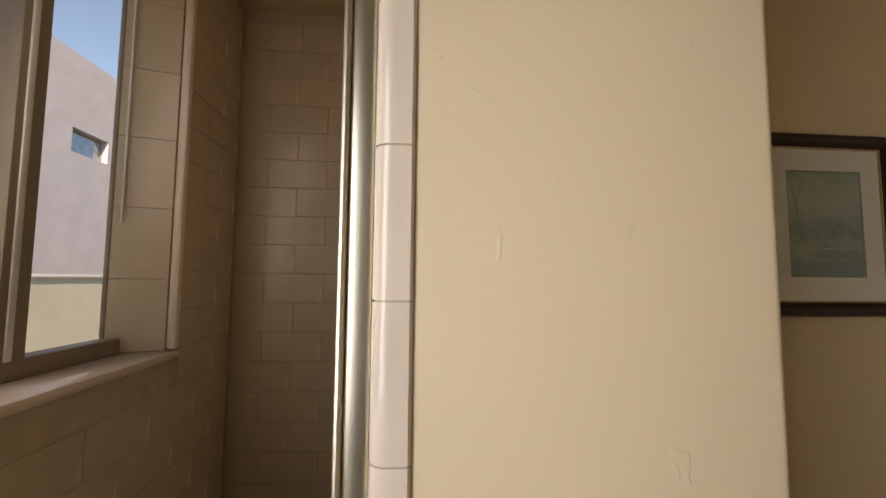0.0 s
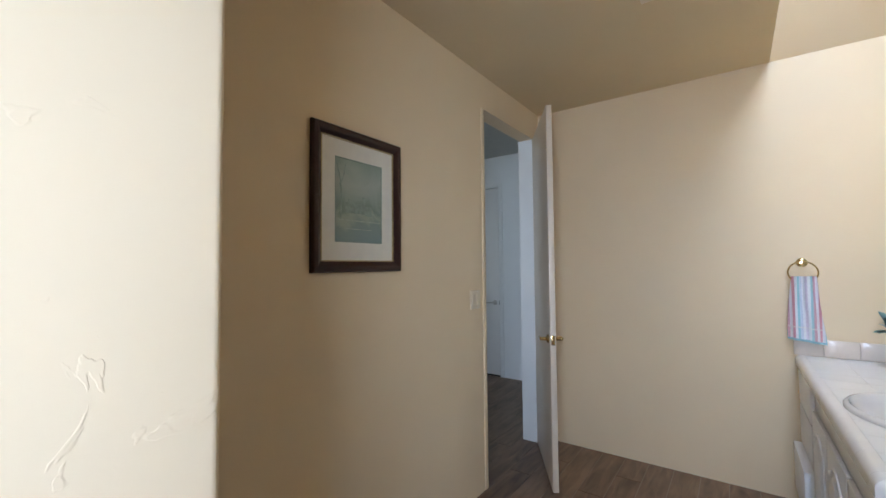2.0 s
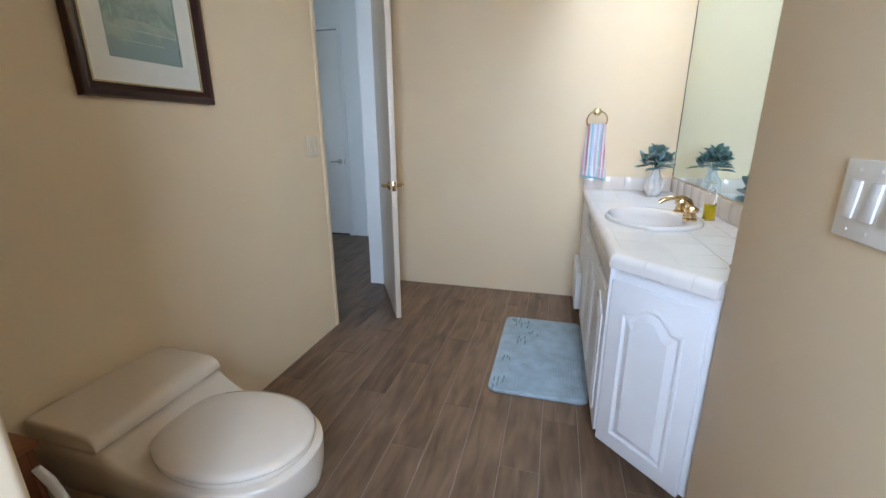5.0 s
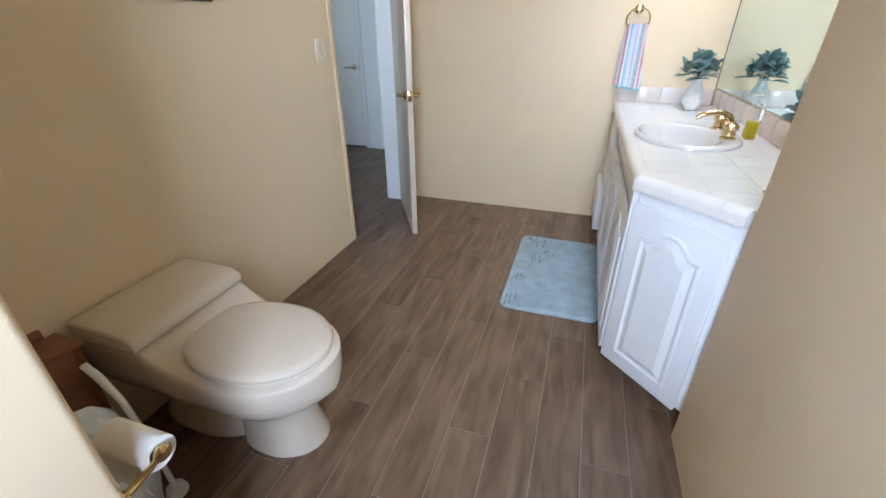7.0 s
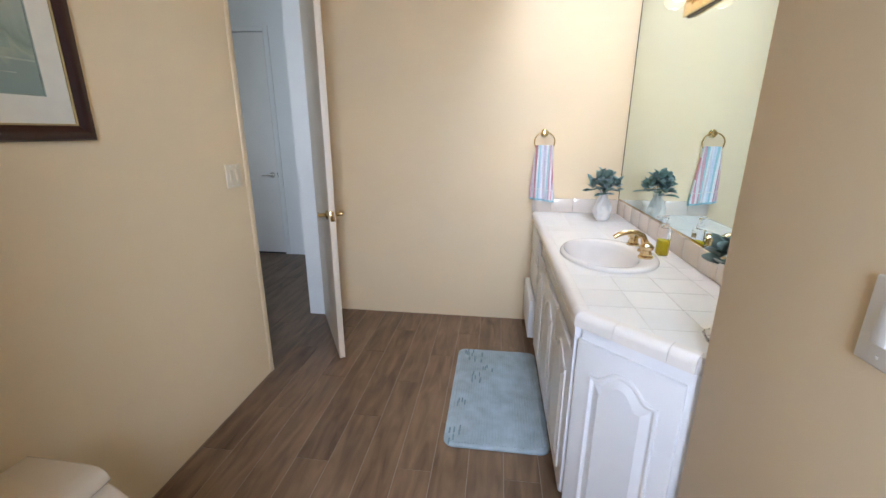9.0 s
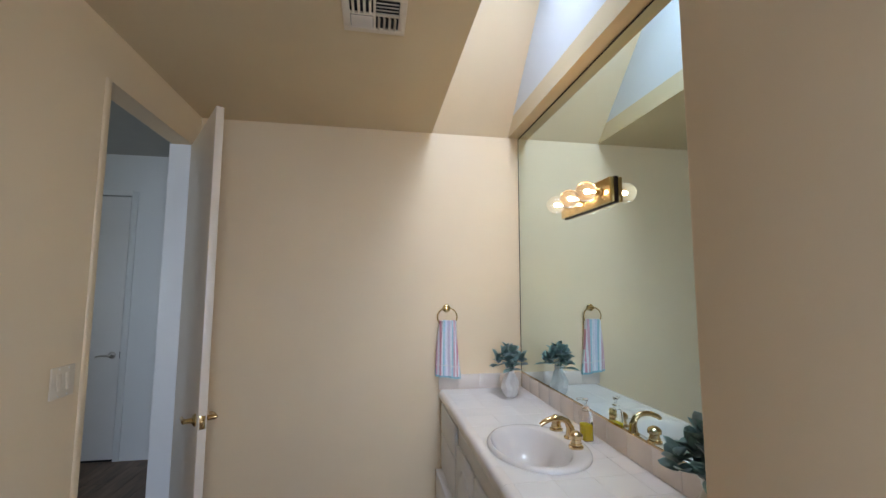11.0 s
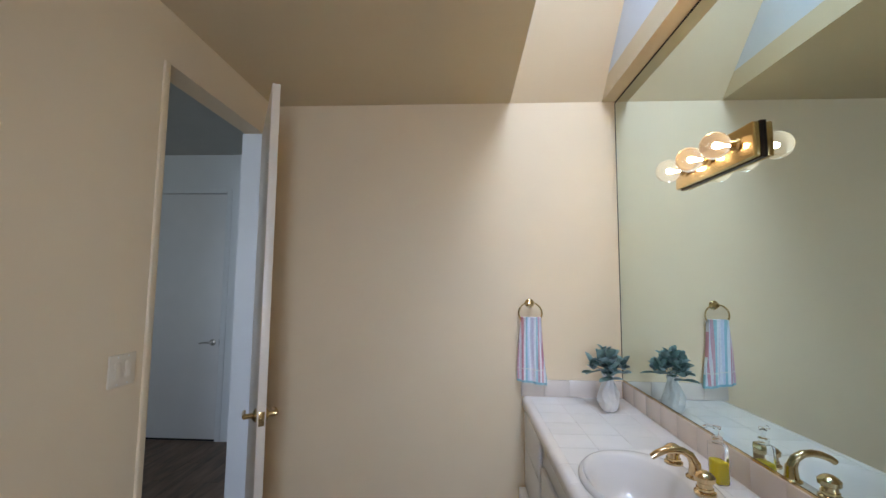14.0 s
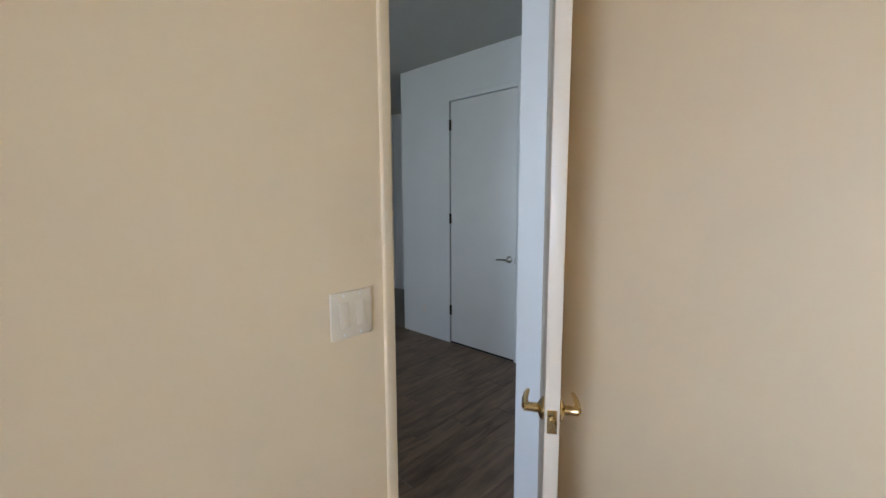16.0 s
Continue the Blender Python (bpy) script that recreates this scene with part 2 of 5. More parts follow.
BULB.node_tree.nodes["Principled BSDF"].inputs["Emission Strength"].default_value = 0.045
FILAMENT = glow("bulb_filament", (1.0, 0.75, 0.48), 75)
MIRROR = material("silvered_glass", (0.72, 0.86, 0.85), 0.02, 1.0, spread=0.005, scale=2)
MIRROR.node_tree.nodes["Principled BSDF"].inputs["Roughness"].default_value = 0.0
for link in list(MIRROR.node_tree.links):
    if link.to_socket.name == "Roughness":
        MIRROR.node_tree.links.remove(link)
MIRROR.node_tree.nodes["Principled BSDF"].inputs["Roughness"].default_value = 0.0


def painting():
    """A faded green-grey watercolour: misty sky, a bank, water."""
    m = bpy.data.materials.new("faded_watercolour")
    m.use_nodes = True
    n, l = m.node_tree.nodes, m.node_tree.links
    b = n["Principled BSDF"]
    tc, sep = n.new("ShaderNodeTexCoord"), n.new("ShaderNodeSeparateXYZ")
    l.new(tc.outputs["Object"], sep.inputs["Vector"])
    no = n.new("ShaderNodeTexNoise")
    no.inputs["Scale"].default_value, no.inputs["Detail"].default_value, no.inputs["Distortion"].default_value = 9, 7, 0.8
    l.new(tc.outputs["Object"], no.inputs["Vector"])
    add = n.new("ShaderNodeMath")
    add.operation = "MULTIPLY_ADD"
    add.inputs[1].default_value = 0.16
    l.new(no.outputs["Fac"], add.inputs[0]), l.new(sep.outputs["Z"], add.inputs[2])
    mr = n.new("ShaderNodeMapRange")
    mr.inputs["From Min"].default_value, mr.inputs["From Max"].default_value = 1.56, 1.95
    l.new(add.outputs["Value"], mr.inputs["Value"])
    ramp = n.new("ShaderNodeValToRGB")
    e = ramp.color_ramp.elements
    e[0].position, e[0].color = 0.0, (0.25, 0.33, 0.31, 1)
    e[1].position, e[1].color = 1.0, (0.32, 0.39, 0.32, 1)
    for p, c in ((0.25, (0.27, 0.34, 0.30)), (0.33, (0.38, 0.43, 0.34)), (0.42, (0.24, 0.31, 0.25)), (0.55, (0.35, 0.41, 0.35)), (0.75, (0.44, 0.48, 0.41))):
        x = e.new(p)
        x.color = (*c, 1)
    l.new(mr.outputs["Result"], ramp.inputs["Fac"]), l.new(ramp.outputs["Color"], b.inputs["Base Color"])
    b.inputs["Roughness"].default_value = 0.7
    return m


ART = painting()
ART_DARK = material("watercolour_wash", (0.29, 0.355, 0.30), 0.8, spread=0.2, scale=40)
ART_WATER = material("watercolour_light_wash", (0.40, 0.45, 0.38), 0.8, spread=0.15, scale=40)


# ---- mesh helpers ----
def add_box(bm, x0, x1, y0, y1, z0, z1, bevel=0.0, segs=2, m=None):
    made = bmesh.ops.create_cube(bm, size=1, matrix=Matrix.LocRotScale(((x0 + x1) / 2, (y0 + y1) / 2, (z0 + z1) / 2), None, (abs(x1 - x0), abs(y1 - y0), abs(z1 - z0))))["verts"]
    if bevel:
        edges = list({e for v in made for e in v.link_edges})
        out = bmesh.ops.bevel(bm, geom=edges, offset=bevel, segments=segs, affect="EDGES", profile=0.5)
        made = list({v for f in out["faces"] for v in f.verts} | {v for v in made if v.is_valid})
    if m is not None:
        bmesh.ops.transform(bm, matrix=m, verts=made)
    return made


def box(*args, **kw):
    bm = bmesh.new()
    add_box(bm, *args, **kw)
    return bm


def boxes(rows, bevel=0.0):
    bm = bmesh.new()
    for r in rows:
        add_box(bm, *r, bevel=bevel)
    return bm


def add_prism(bm, outline, z0, z1, bevel=0.0, segs=3, vertical=True):
    """A straight prism on a plan outline."""
    lo = [bm.verts.new((x, y, z0)) for x, y in outline]
    hi = [bm.verts.new((x, y, z1)) for x, y in outline]
    n = len(outline)
    bm.faces.new(lo[::-1]), bm.faces.new(hi)
    for i in range(n):
        bm.faces.new((lo[i], lo[(i + 1) % n], hi[(i + 1) % n], hi[i]))
    bmesh.ops.recalc_face_normals(bm, faces=bm.faces)
    if bevel:
        es = [e for e in bm.edges if vertical is None or (abs(e.verts[0].co.z - e.verts[1].co.z) > 1e-4) == vertical]
        bmesh.ops.bevel(bm, geom=es, offset=bevel, segments=segs, affect="EDGES", profile=0.5)
    return bm


def prism(outline, z0, z1, **kw):
    return add_prism(bmesh.new(), outline, z0, z1, **kw)


def lathe(profile, segs=32, m=None, flute=None):
    """Turn (radius, height) pairs about z. flute(angle, height) scales the radius."""
    bm = bmesh.new()
    rings = []
    for r, z in profile:
        rings.append([bm.verts.new((r * (flute(2 * math.pi * i / segs, z) if flute else 1) * math.cos(2 * math.pi * i / segs),
                                    r * (flute(2 * math.pi * i / segs, z) if flute else 1) * math.sin(2 * math.pi * i / segs), z)) for i in range(segs)])
    for a, b in zip(rings, rings[1:]):
        for i in range(segs):
            bm.faces.new((a[i], a[(i + 1) % segs], b[(i + 1) % segs], b[i]))
    bm.faces.new(rings[0][::-1]), bm.faces.new(rings[-1])
    if m is not None:
        bm.transform(m)
    return bm


def tube(points, radius, segs=12, closed=False):
    """A round bar along points; radius may be one value or one for each point."""
    bm = bmesh.new()
    pts = [Vector(p) for p in points]
    rad = radius if isinstance(radius, (list, tuple)) else [radius] * len(pts)
    rings, side = [], None
    for i, p in enumerate(pts):
        a, b = pts[(i - 1) % len(pts)] if closed or i else p, pts[(i + 1) % len(pts)] if closed or i < len(pts) - 1 else p
        d = (b - a).normalized()
        if side is None:
            side = d.orthogonal().normalized()
        side = (side - d * side.dot(d)).normalized()
        up = d.cross(side)
        rings.append([bm.verts.new(p + (side * math.cos(2 * math.pi * k / segs) + up * math.sin(2 * math.pi * k / segs)) * rad[i]) for k in range(segs)])
    pairs = list(zip(rings, rings[1:])) + ([(rings[-1], rings[0])] if closed else [])
    for a, b in pairs:
        for k in range(segs):
            bm.faces.new((a[k], a[(k + 1) % segs], b[(k + 1) % segs], b[k]))
    if not closed:
        bm.faces.new(rings[0][::-1]), bm.faces.new(rings[-1])
    bmesh.ops.recalc_face_normals(bm, faces=bm.faces)
    return bm


def loft(rings, cap=True):
    """Skin a list of equally long rings of points."""
    bm = bmesh.new()
    rs = [[bm.verts.new(p) for p in ring] for ring in rings]
    for a, b in zip(rs, rs[1:]):
        for i in range(len(a)):
            bm.faces.new((a[i], a[(i + 1) % len(a)], b[(i + 1) % len(a)], b[i]))
    if cap:
        bm.faces.new(rs[0][::-1]), bm.faces.new(rs[-1])
    bmesh.ops.recalc_face_normals(bm, faces=bm.faces)
    return bm


def mesh_of(name, bm, mat, smooth=35):
    me = bpy.data.meshes.new(name)
    bmesh.ops.recalc_face_normals(bm, faces=bm.faces)
    bm.to_mesh(me)
    bm.free()
    me.materials.append(mat)
    if smooth:
        me.shade_smooth()
        me.set_sharp_from_angle(angle=radians(smooth))
    return me


def part(name, bm, mat, parent=None, label="", smooth=35):
    ob = new(name, mesh_of(name, bm, mat, smooth))
    ob.parent = parent
    return tagged(ob, label)


def structure(name, bm, mat, label):
    return tagged(part(name, bm, mat), label, "structure", kind="structure")


def thing(name, x, y, z, label, category, group=""):
    """An Empty at the base of a thing; its parts are built in the world and hang from it."""
    ob = new(name)
    ob.location = (x, y, z)
    ob.empty_display_size = 0.05
    bpy.context.view_layer.update()
    return tagged(ob, label, category, group)


def under(ob, name, bm, mat, label="", smooth=35):
    """A part given in world places under a thing or a part that stands at its own place."""
    bm.transform(Matrix.Translation(-place_of(ob)))
    return part(name, bm, mat, ob, label, smooth)


def place_of(ob):
    return ob.location + (place_of(ob.parent) if ob.parent else Vector())


# ---- the plan ----
NORTH, EAST, SOUTH, WEST = 1.25, 5.235, -0.93, 1.36
CEILING = 2.655
DOOR_W, DOOR_E, DOOR_TOP = 4.30, 5.13, 2.43
STUB_E, STUB_W, STUB_S = 2.260, 1.826, 0.430
PART_E, PART_N = 3.25, -0.605
BED_EAST, BED_CEIL = 6.65, 2.80

# floors under the planks
structure("floor", boxes([(1.23, 5.365, -1.06, 1.365, -0.14, -0.0022), (1.23, 3.3, -2.33, -1.06, -0.14, -0.0022), (2.27, 8.13, 1.365, 5.73, -0.14, -0.0022)]), FLOOR_GROUT, "Grey-brown wood-look porcelain plank floor with pale grout")

# walls of the bathroom
wn_bm = boxes([(STUB_E - 0.2, DOOR_W, NORTH, NORTH + 0.115, 0, CEILING), (DOOR_E, EAST, NORTH, NORTH + 0.115, 0, CEILING)])
add_box(wn_bm, DOOR_W, DOOR_E, NORTH, NORTH + 0.115, DOOR_TOP, CEILING)
structure("wall_north", wn_bm, WALL, "Cream painted plaster wall with a doorway")
structure("wall_east", boxes([(EAST, EAST + 0.13, -1.06, NORTH + 0.115, 0, CEILING)]), WALL, "Cream painted plaster wall")
structure("wall_south", boxes([(PART_E, EAST, SOUTH - 0.13, SOUTH, 0, CEILING)]), WALL, "Cream plaster wall behind the vanity mirror")
structure("wall_partition", prism([(2.45, -2.2), (PART_E, -2.2), (PART_E, PART_N), (2.45, PART_N)], 0, CEILING, bevel=0.014, segs=4), WALL, "Cream plaster partition wall with rounded corners")
structure("wall_stub", prism([(STUB_W + 0.022, STUB_S), (STUB_E, STUB_S), (STUB_E, NORTH), (STUB_W + 0.022, NORTH)], 0, CEILING, bevel=0.014, segs=4), TROWELLED, "Cream trowelled plaster wall beside the shower")
structure("wall_back", boxes([(WEST - 0.13, 3.3, -2.33, -2.2015, 0, CEILING)]), WALL, "Plain cream plaster wall")
ww = boxes([(WEST - 0.13, WEST, -2.2, -0.64, 0, CEILING), (WEST - 0.13, WEST, 0.10, 0.36, 0, CEILING), (WEST - 0.13, WEST, -0.64, 0.10, 0, 1.05), (WEST - 0.13, WEST, -0.64, 0.10, 2.15, CEILING)])
structure("wall_west", ww, WALL, "Cream plaster wall with a window opening")

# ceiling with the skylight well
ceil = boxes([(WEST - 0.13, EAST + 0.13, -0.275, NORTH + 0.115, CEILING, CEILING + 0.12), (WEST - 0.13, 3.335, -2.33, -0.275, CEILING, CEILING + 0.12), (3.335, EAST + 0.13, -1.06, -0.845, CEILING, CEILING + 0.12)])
# Unseen wall added as a sun block; at this height it shades little.
structure("sun_block_wall", boxes([(WEST - 0.13, EAST + 0.13, -1.06, -0.967, CEILING + 0.12, 3.50)]), STUCCO, "Plain stucco wall added unseen on the roof as a sun block")
structure("ceiling", ceil, CEIL, "Flat cream ceiling with shade in its colour and a skylight well")
well = bmesh.new()
add_box(well, 3.215, 3.335, -0.965, -0.155, CEILING + 0.12, 3.55)
add_box(well, 3.335, 4.49, -0.275, -0.155, CEILING + 0.12, 3.55)
add_box(well, 3.335, 4.49, -0.965, -0.845, CEILING + 0.12, 3.55)
structure("skylight_well", well, WELL, "White plastered skylight shaft")
slope = bmesh.new()
for y0, y1 in ((-0.965, -0.845), (-0.275, -0.155)):
    add_prism(slope, [(4.49, CEILING + 0.12), (EAST + 0.1, CEILING + 0.12), (EAST + 0.1, 3.55), (4.49, 3.55)], y0, y1)
slope.transform(Matrix(((1, 0, 0, 0), (0, 0, 1, 0), (0, 1, 0, 0), (0, 0, 0, 1))))
structure("skylight_well_cheek", slope, WELL, "White plastered side of the skylight shaft")
ramp_bm = bmesh.new()
add_prism(ramp_bm, [(EAST, CEILING), (EAST + 0.13, CEILING), (4.62, 3.55), (4.49, 3.55), (4.49, 3.40)], -0.845, -0.275)
ramp_bm.transform(Matrix(((1, 0, 0, 0), (0, 0, 1, 0), (0, 1, 0, 0), (0, 0, 0, 1))))
structure("skylight_well_slope", ramp_bm, WALL, "Sloping cream plastered end of the skylight shaft")
sk = thing("window_1", 3.9, -0.53, 3.47, "Milky acrylic skylight pane with a white frame", "window")
tagged(sk, kind="structure")
under(sk, "window_frame", boxes([(3.335, 4.49, -0.845, -0.825, 3.55, 3.60), (3.335, 4.49, -0.295, -0.275, 3.55, 3.60), (3.335, 3.355, -0.825, -0.295, 3.55, 3.60), (4.47, 4.49, -0.825, -0.295, 3.55, 3.60)]), PAINT)
under(sk, "pane", box(3.355, 4.47, -0.825, -0.295, 3.572, 3.580), DIFFUSER, "milky acrylic pane glowing in place of daylight")

# door lining
lin = boxes([(DOOR_E, DOOR_E + 0.002, NORTH + 0.002, NORTH + 0.118, 0, DOOR_TOP)])
add_box(lin, DOOR_E - 0.018, DOOR_E - 0.002, NORTH + 0.004, NORTH + 0.125, 0, DOOR_TOP - 0.002)
structure("door_jamb", lin, PAINT, "White painted door lining")
corner = bmesh.new()
add_box(corner, DOOR_W - 0.02, DOOR_W + 0.016, NORTH - 0.008, NORTH + 0.12, 0, DOOR_TOP, bevel=0.007, segs=3)
structure("door_corner_bead", corner, WALL, "Rounded plaster corner of the doorway")

# bedroom
structure("wall_bedroom_east", boxes([(BED_EAST, BED_EAST + 0.13, 1.365, 2.37, 0, BED_CEIL), (BED_EAST, BED_EAST + 0.13, 3.16, 3.86, 0, BED_CEIL), (BED_EAST, BED_EAST + 0.13, 2.37, 3.16, 2.403, BED_CEIL), (BED_EAST + 0.06, BED_EAST + 0.13, 2.37, 3.16, 0, 2.403)]), BED, "White painted bedroom wall with a closed door")
structure("wall_bedroom_recess", boxes([(8.0, 8.13, 3.73, 6.0, 0, 3.0), (BED_EAST + 0.13, 8.0, 3.73, 3.86, 0, 3.0)]), BED, "White painted wall of a recess")
structure("wall_bedroom_north", boxes([(2.2, 8.0, 5.6, 5.73, 0, 3.0)]), BED, "White painted bedroom wall")
structure("wall_bedroom_west", boxes([(2.27, 2.4, 1.365, 2.3, 0, 3.0), (2.27, 2.4, 4.3, 5.6, 0, 3.0), (2.27, 2.4, 2.3, 4.3, 0, 0.8), (2.27, 2.4, 2.3, 4.3, 2.5, 3.0)]), BED, "White painted wall with a window opening")
structure("wall_bedroom_south", boxes([(2.4, DOOR_W, 1.365, 1.369, 0, 2.95), (DOOR_E, BED_EAST, 1.367, 1.371, 0, 2.95), (5.365, BED_EAST + 0.13, 1.235, 1.365, 0, 3.0)]), BED, "White painted bedroom wall beside the doorway")
# Ceiling greyer than the walls: its shade is put into the base colour.
structure("ceiling_bedroom", boxes([(2.2, BED_EAST + 0.14, 1.365, 5.73, BED_CEIL, BED_CEIL + 0.12), (BED_EAST + 0.14, 8.13, 3.73, 5.73, BED_CEIL, BED_CEIL + 0.12)]), material("shaded_white_ceiling", (0.50, 0.50, 0.47), 0.9, spread=0.03, bump=0.1), "Pale bedroom ceiling with shade in its grey colour")
structure("roof", boxes([(1.0, 8.3, 1.37, 6.0, 3.05, 3.15)]), EARTH, "Flat roof")


def plain_door(name, x, y0, y1, z1, label):
    """A flush door in a wall that faces west, with hinges and a lever."""
    d = tagged(thing(name, x, (y0 + y1) / 2, 0, label, "door"), kind="structure")
    under(d, "slab", box(x + 0.004, x + 0.04, y0 + 0.004, y1 - 0.004, 0.018, z1 - 0.004, bevel=0.002), PAINT)
    under(d, "casing", boxes([(x - 0.009, x + 0.002, y0 - 0.058, y0 - 0.004, 0, z1 + 0.05), (x - 0.009, x + 0.002, y0 - 0.004, y1 + 0.01, z1 + 0.003, z1 + 0.05)], bevel=0.003), BED)
    for z in (0.346, 1.277, 2.179):
        under(d, "hinge", box(x - 0.006, x + 0.005, y1 - 0.012, y1 + 0.010, z - 0.05, z + 0.05, bevel=0.002), BRONZE, "dark bronze hinge")
    h = under(d, "door_handle", lathe([(0.031, 0), (0.031, 0.006), (0.024, 0.010), (0.011, 0.013), (0.010, 0.048), (0.0, 0.050)], 24, pose(x + 0.004, y0 + 0.065, 0.93, 0, -90, 0)), NICKEL, "satin nickel lever handle")
    lever = tube([(x - 0.042, y0 + 0.065, 0.93), (x - 0.044, y0 + 0.10, 0.933), (x - 0.044, y0 + 0.145, 0.930), (x - 0.040, y0 + 0.175, 0.922)], [0.010, 0.009, 0.008, 0.007])
    under(h, "lever", lever, NICKEL)
    under(d, "strike", box(x - 0.002, x + 0.006, y0 - 0.006, y0 + 0.003, 0.90, 0.96), BRONZE)
    # black strip stands in for the shade below the slab
    under(d, "under_door_shade", box(x + 0.01, x + 0.05, y0, y1, 0.0, 0.016), BLACK)
    return d


plain_door("door_2", BED_EAST, 2.385, 3.15, 2.40, "Closed white flush door with a nickel lever")
outlet = thing("wall_outlet", BED_EAST - 0.004, 3.524, 0.297, "White plastic wall outlet on the bedroom wall", "outlet")
under(outlet, "plate", box(BED_EAST - 0.007, BED_EAST + 0.001, 3.488, 3.56, 0.24, 0.355, bevel=0.002), WHITE_PLASTIC)
for z in (0.277, 0.318):
    under(outlet, "socket", box(BED_EAST - 0.009, BED_EAST - 0.006, 3.508, 3.54, z - 0.014, z + 0.014, bevel=0.003), PLASTIC)


# bathroom door, standing half open
def lever_pair(parent, origin, along, normal):
    """Rosette and short lever on both faces of a door leaf."""
    for s in (1, -1):
        n = normal * s
        base = origin + n * 0.0175
        turn = n.to_track_quat("Z", "Y").to_matrix().to_4x4()
        h = under(parent, "door_handle", lathe([(0.029, 0), (0.029, 0.005), (0.022, 0.011), (0.012, 0.016), (0.011, 0.045), (0.013, 0.05), (0.0, 0.053)], 24, Matrix.Translation(base) @ turn), BRASS, "polished brass lever handle")
        a = base + n * 0.047
        under(h, "lever", tube([a, a + along * 0.035 + n * 0.002 + Vector((0, 0, 0.003)), a + along * 0.07 + Vector((0, 0, 0.001)), a + along * 0.10 + n * -0.004 + Vector((0, 0, -0.004))], [0.010, 0.008, 0.0075, 0.006]), BRASS)


def door_leaf():
    hinge, free = Vector((5.118, 1.238, 0)), Vector((4.481, 0.868, 0))
    d = (free - hinge).normalized()
    nrm = Vector((-d.y, d.x, 0))
    length = (free - hinge).length
    leaf = tagged(thing("door_1", hinge.x, hinge.y, 0, "Cream painted flush door standing half open", "door"), kind="structure")
    m = Matrix.Translation(hinge) @ Matrix(((d.x, nrm.x, 0, 0), (d.y, nrm.y, 0, 0), (0, 0, 1, 0), (0, 0, 0, 1)))
    bm = box(0.004, length, -0.0175, 0.0175, 0.012, 2.42, bevel=0.0015)
    bm.transform(m)
    under(leaf, "slab", bm, DOOR_PAINT)
    bm = box(length - 0.001, length + 0.0015, -0.012, 0.012, 0.905, 0.965, bevel=0.0008)
    bm.transform(m)
    plate = under(leaf, "latch_plate", bm, BRASS, "brass latch plate")
    bm = box(length, length + 0.008, -0.006, 0.006, 0.926, 0.946, bevel=0.002)
    bm.transform(m)
    under(plate, "latch", bm, BRASS)
    lever_pair(leaf, hinge + d * (length - 0.062) + Vector((0, 0, 0.936)), -d, nrm)
    for z in (0.31, 1.25, 2.17):
        bm = boxes([(-0.006, 0.03, 0.0175, 0.0205, z - 0.045, z + 0.045)], bevel=0.001)
        bm.transform(m)
        hg = under(leaf, "hinge", bm, BRASS, "brass hinge")
        bm = lathe([(0.007, -0.047), (0.007, 0.047)], 12, Matrix.Translation((-0.003, 0.022, z)))
        bm.transform(m)
        under(hg, "knuckle", bm, BRASS)
    return leaf


door_leaf()
strike = thing("strike_plate", DOOR_W + 0.016, 1.31, 0.93, "Dark metal strike plate on the door jamb", "strike plate")
under(strike, "plate", box(DOOR_W + 0.014, DOOR_W + 0.019, 1.285, 1.335, 0.895, 0.965, bevel=0.001), BRONZE)


# ---- shower ----
SH_CEIL = 2.29
structure("wall_shower_north", boxes([(WEST - 0.13, STUB_E - 0.2, NORTH, NORTH + 0.115, 0, CEILING)]), GROUT, "Tiled shower wall")
structure("wall_shower_west", boxes([(WEST - 0.13, WEST, 0.36, 0.44, 0, CEILING), (WEST - 0.13, WEST, 0.975, NORTH, 0, CEILING), (WEST - 0.13, WEST, 0.44, 0.975, 0, 1.32), (WEST - 0.13, WEST, 0.44, 0.975, 2.19, CEILING)]), GROUT, "Tiled shower wall with a window recess")
structure("wall_shower_east", boxes([(STUB_W - 0.002, STUB_W + 0.02, STUB_S + 0.06, NORTH, 0, CEILING)]), GROUT, "Tiled shower wall")
structure("ceiling_shower", boxes([(WEST, STUB_W - 0.002, STUB_S + 0.07, NORTH, SH_CEIL, SH_CEIL + 0.1)]), CEIL, "Dropped cream ceiling over the shower, shade in its colour")


# rounded pale edge tiles up the end of the wall
def edge_tiles():
    r, X0, X1, YF2 = 0.017, STUB_W, STUB_W + 0.040, STUB_S - 0.006
    prof = [(X1, STUB_S + 0.004), (X1, YF2 + 0.003), (X1 - 0.003, YF2), (X0 + r + 0.004, YF2)]
    prof += [(X0 + r - r * math.sin(a), YF2 + r - r * math.cos(a)) for a in (0.0, 0.35, 0.7, 1.05, 1.4)] + [(X0, STUB_S + 0.06), (X0 + 0.021, STUB_S + 0.06), (X0 + 0.021, STUB_S + 0.004)]
    trim = tagged(new("trim_shower_edge", None), "Pale glazed rounded edge tiles beside the shower", "trim", kind="structure")
    me = mesh_of("edge_tile", prism(prof, 0.001, 0.152), TRIM_TILE, 40)
    z = 1.467 - 0.153 * 9
    while z < SH_CEIL + 0.3:
        o = new("edge_tile", me)
        o.parent, o.location = trim, (0, 0, z)
        z += 0.153
    structure("trim_grout", prism([(x + (0.002 if x < STUB_W + 0.02 else -0.001), y + 0.002) for x, y in prof], 0, CEILING), GROUT, "Grout behind the edge tiles")


edge_tiles()
sd = thing("shower_door_frame", 1.8, 0.42, 0, "Polished metal shower door post with a glass panel", "shower door")
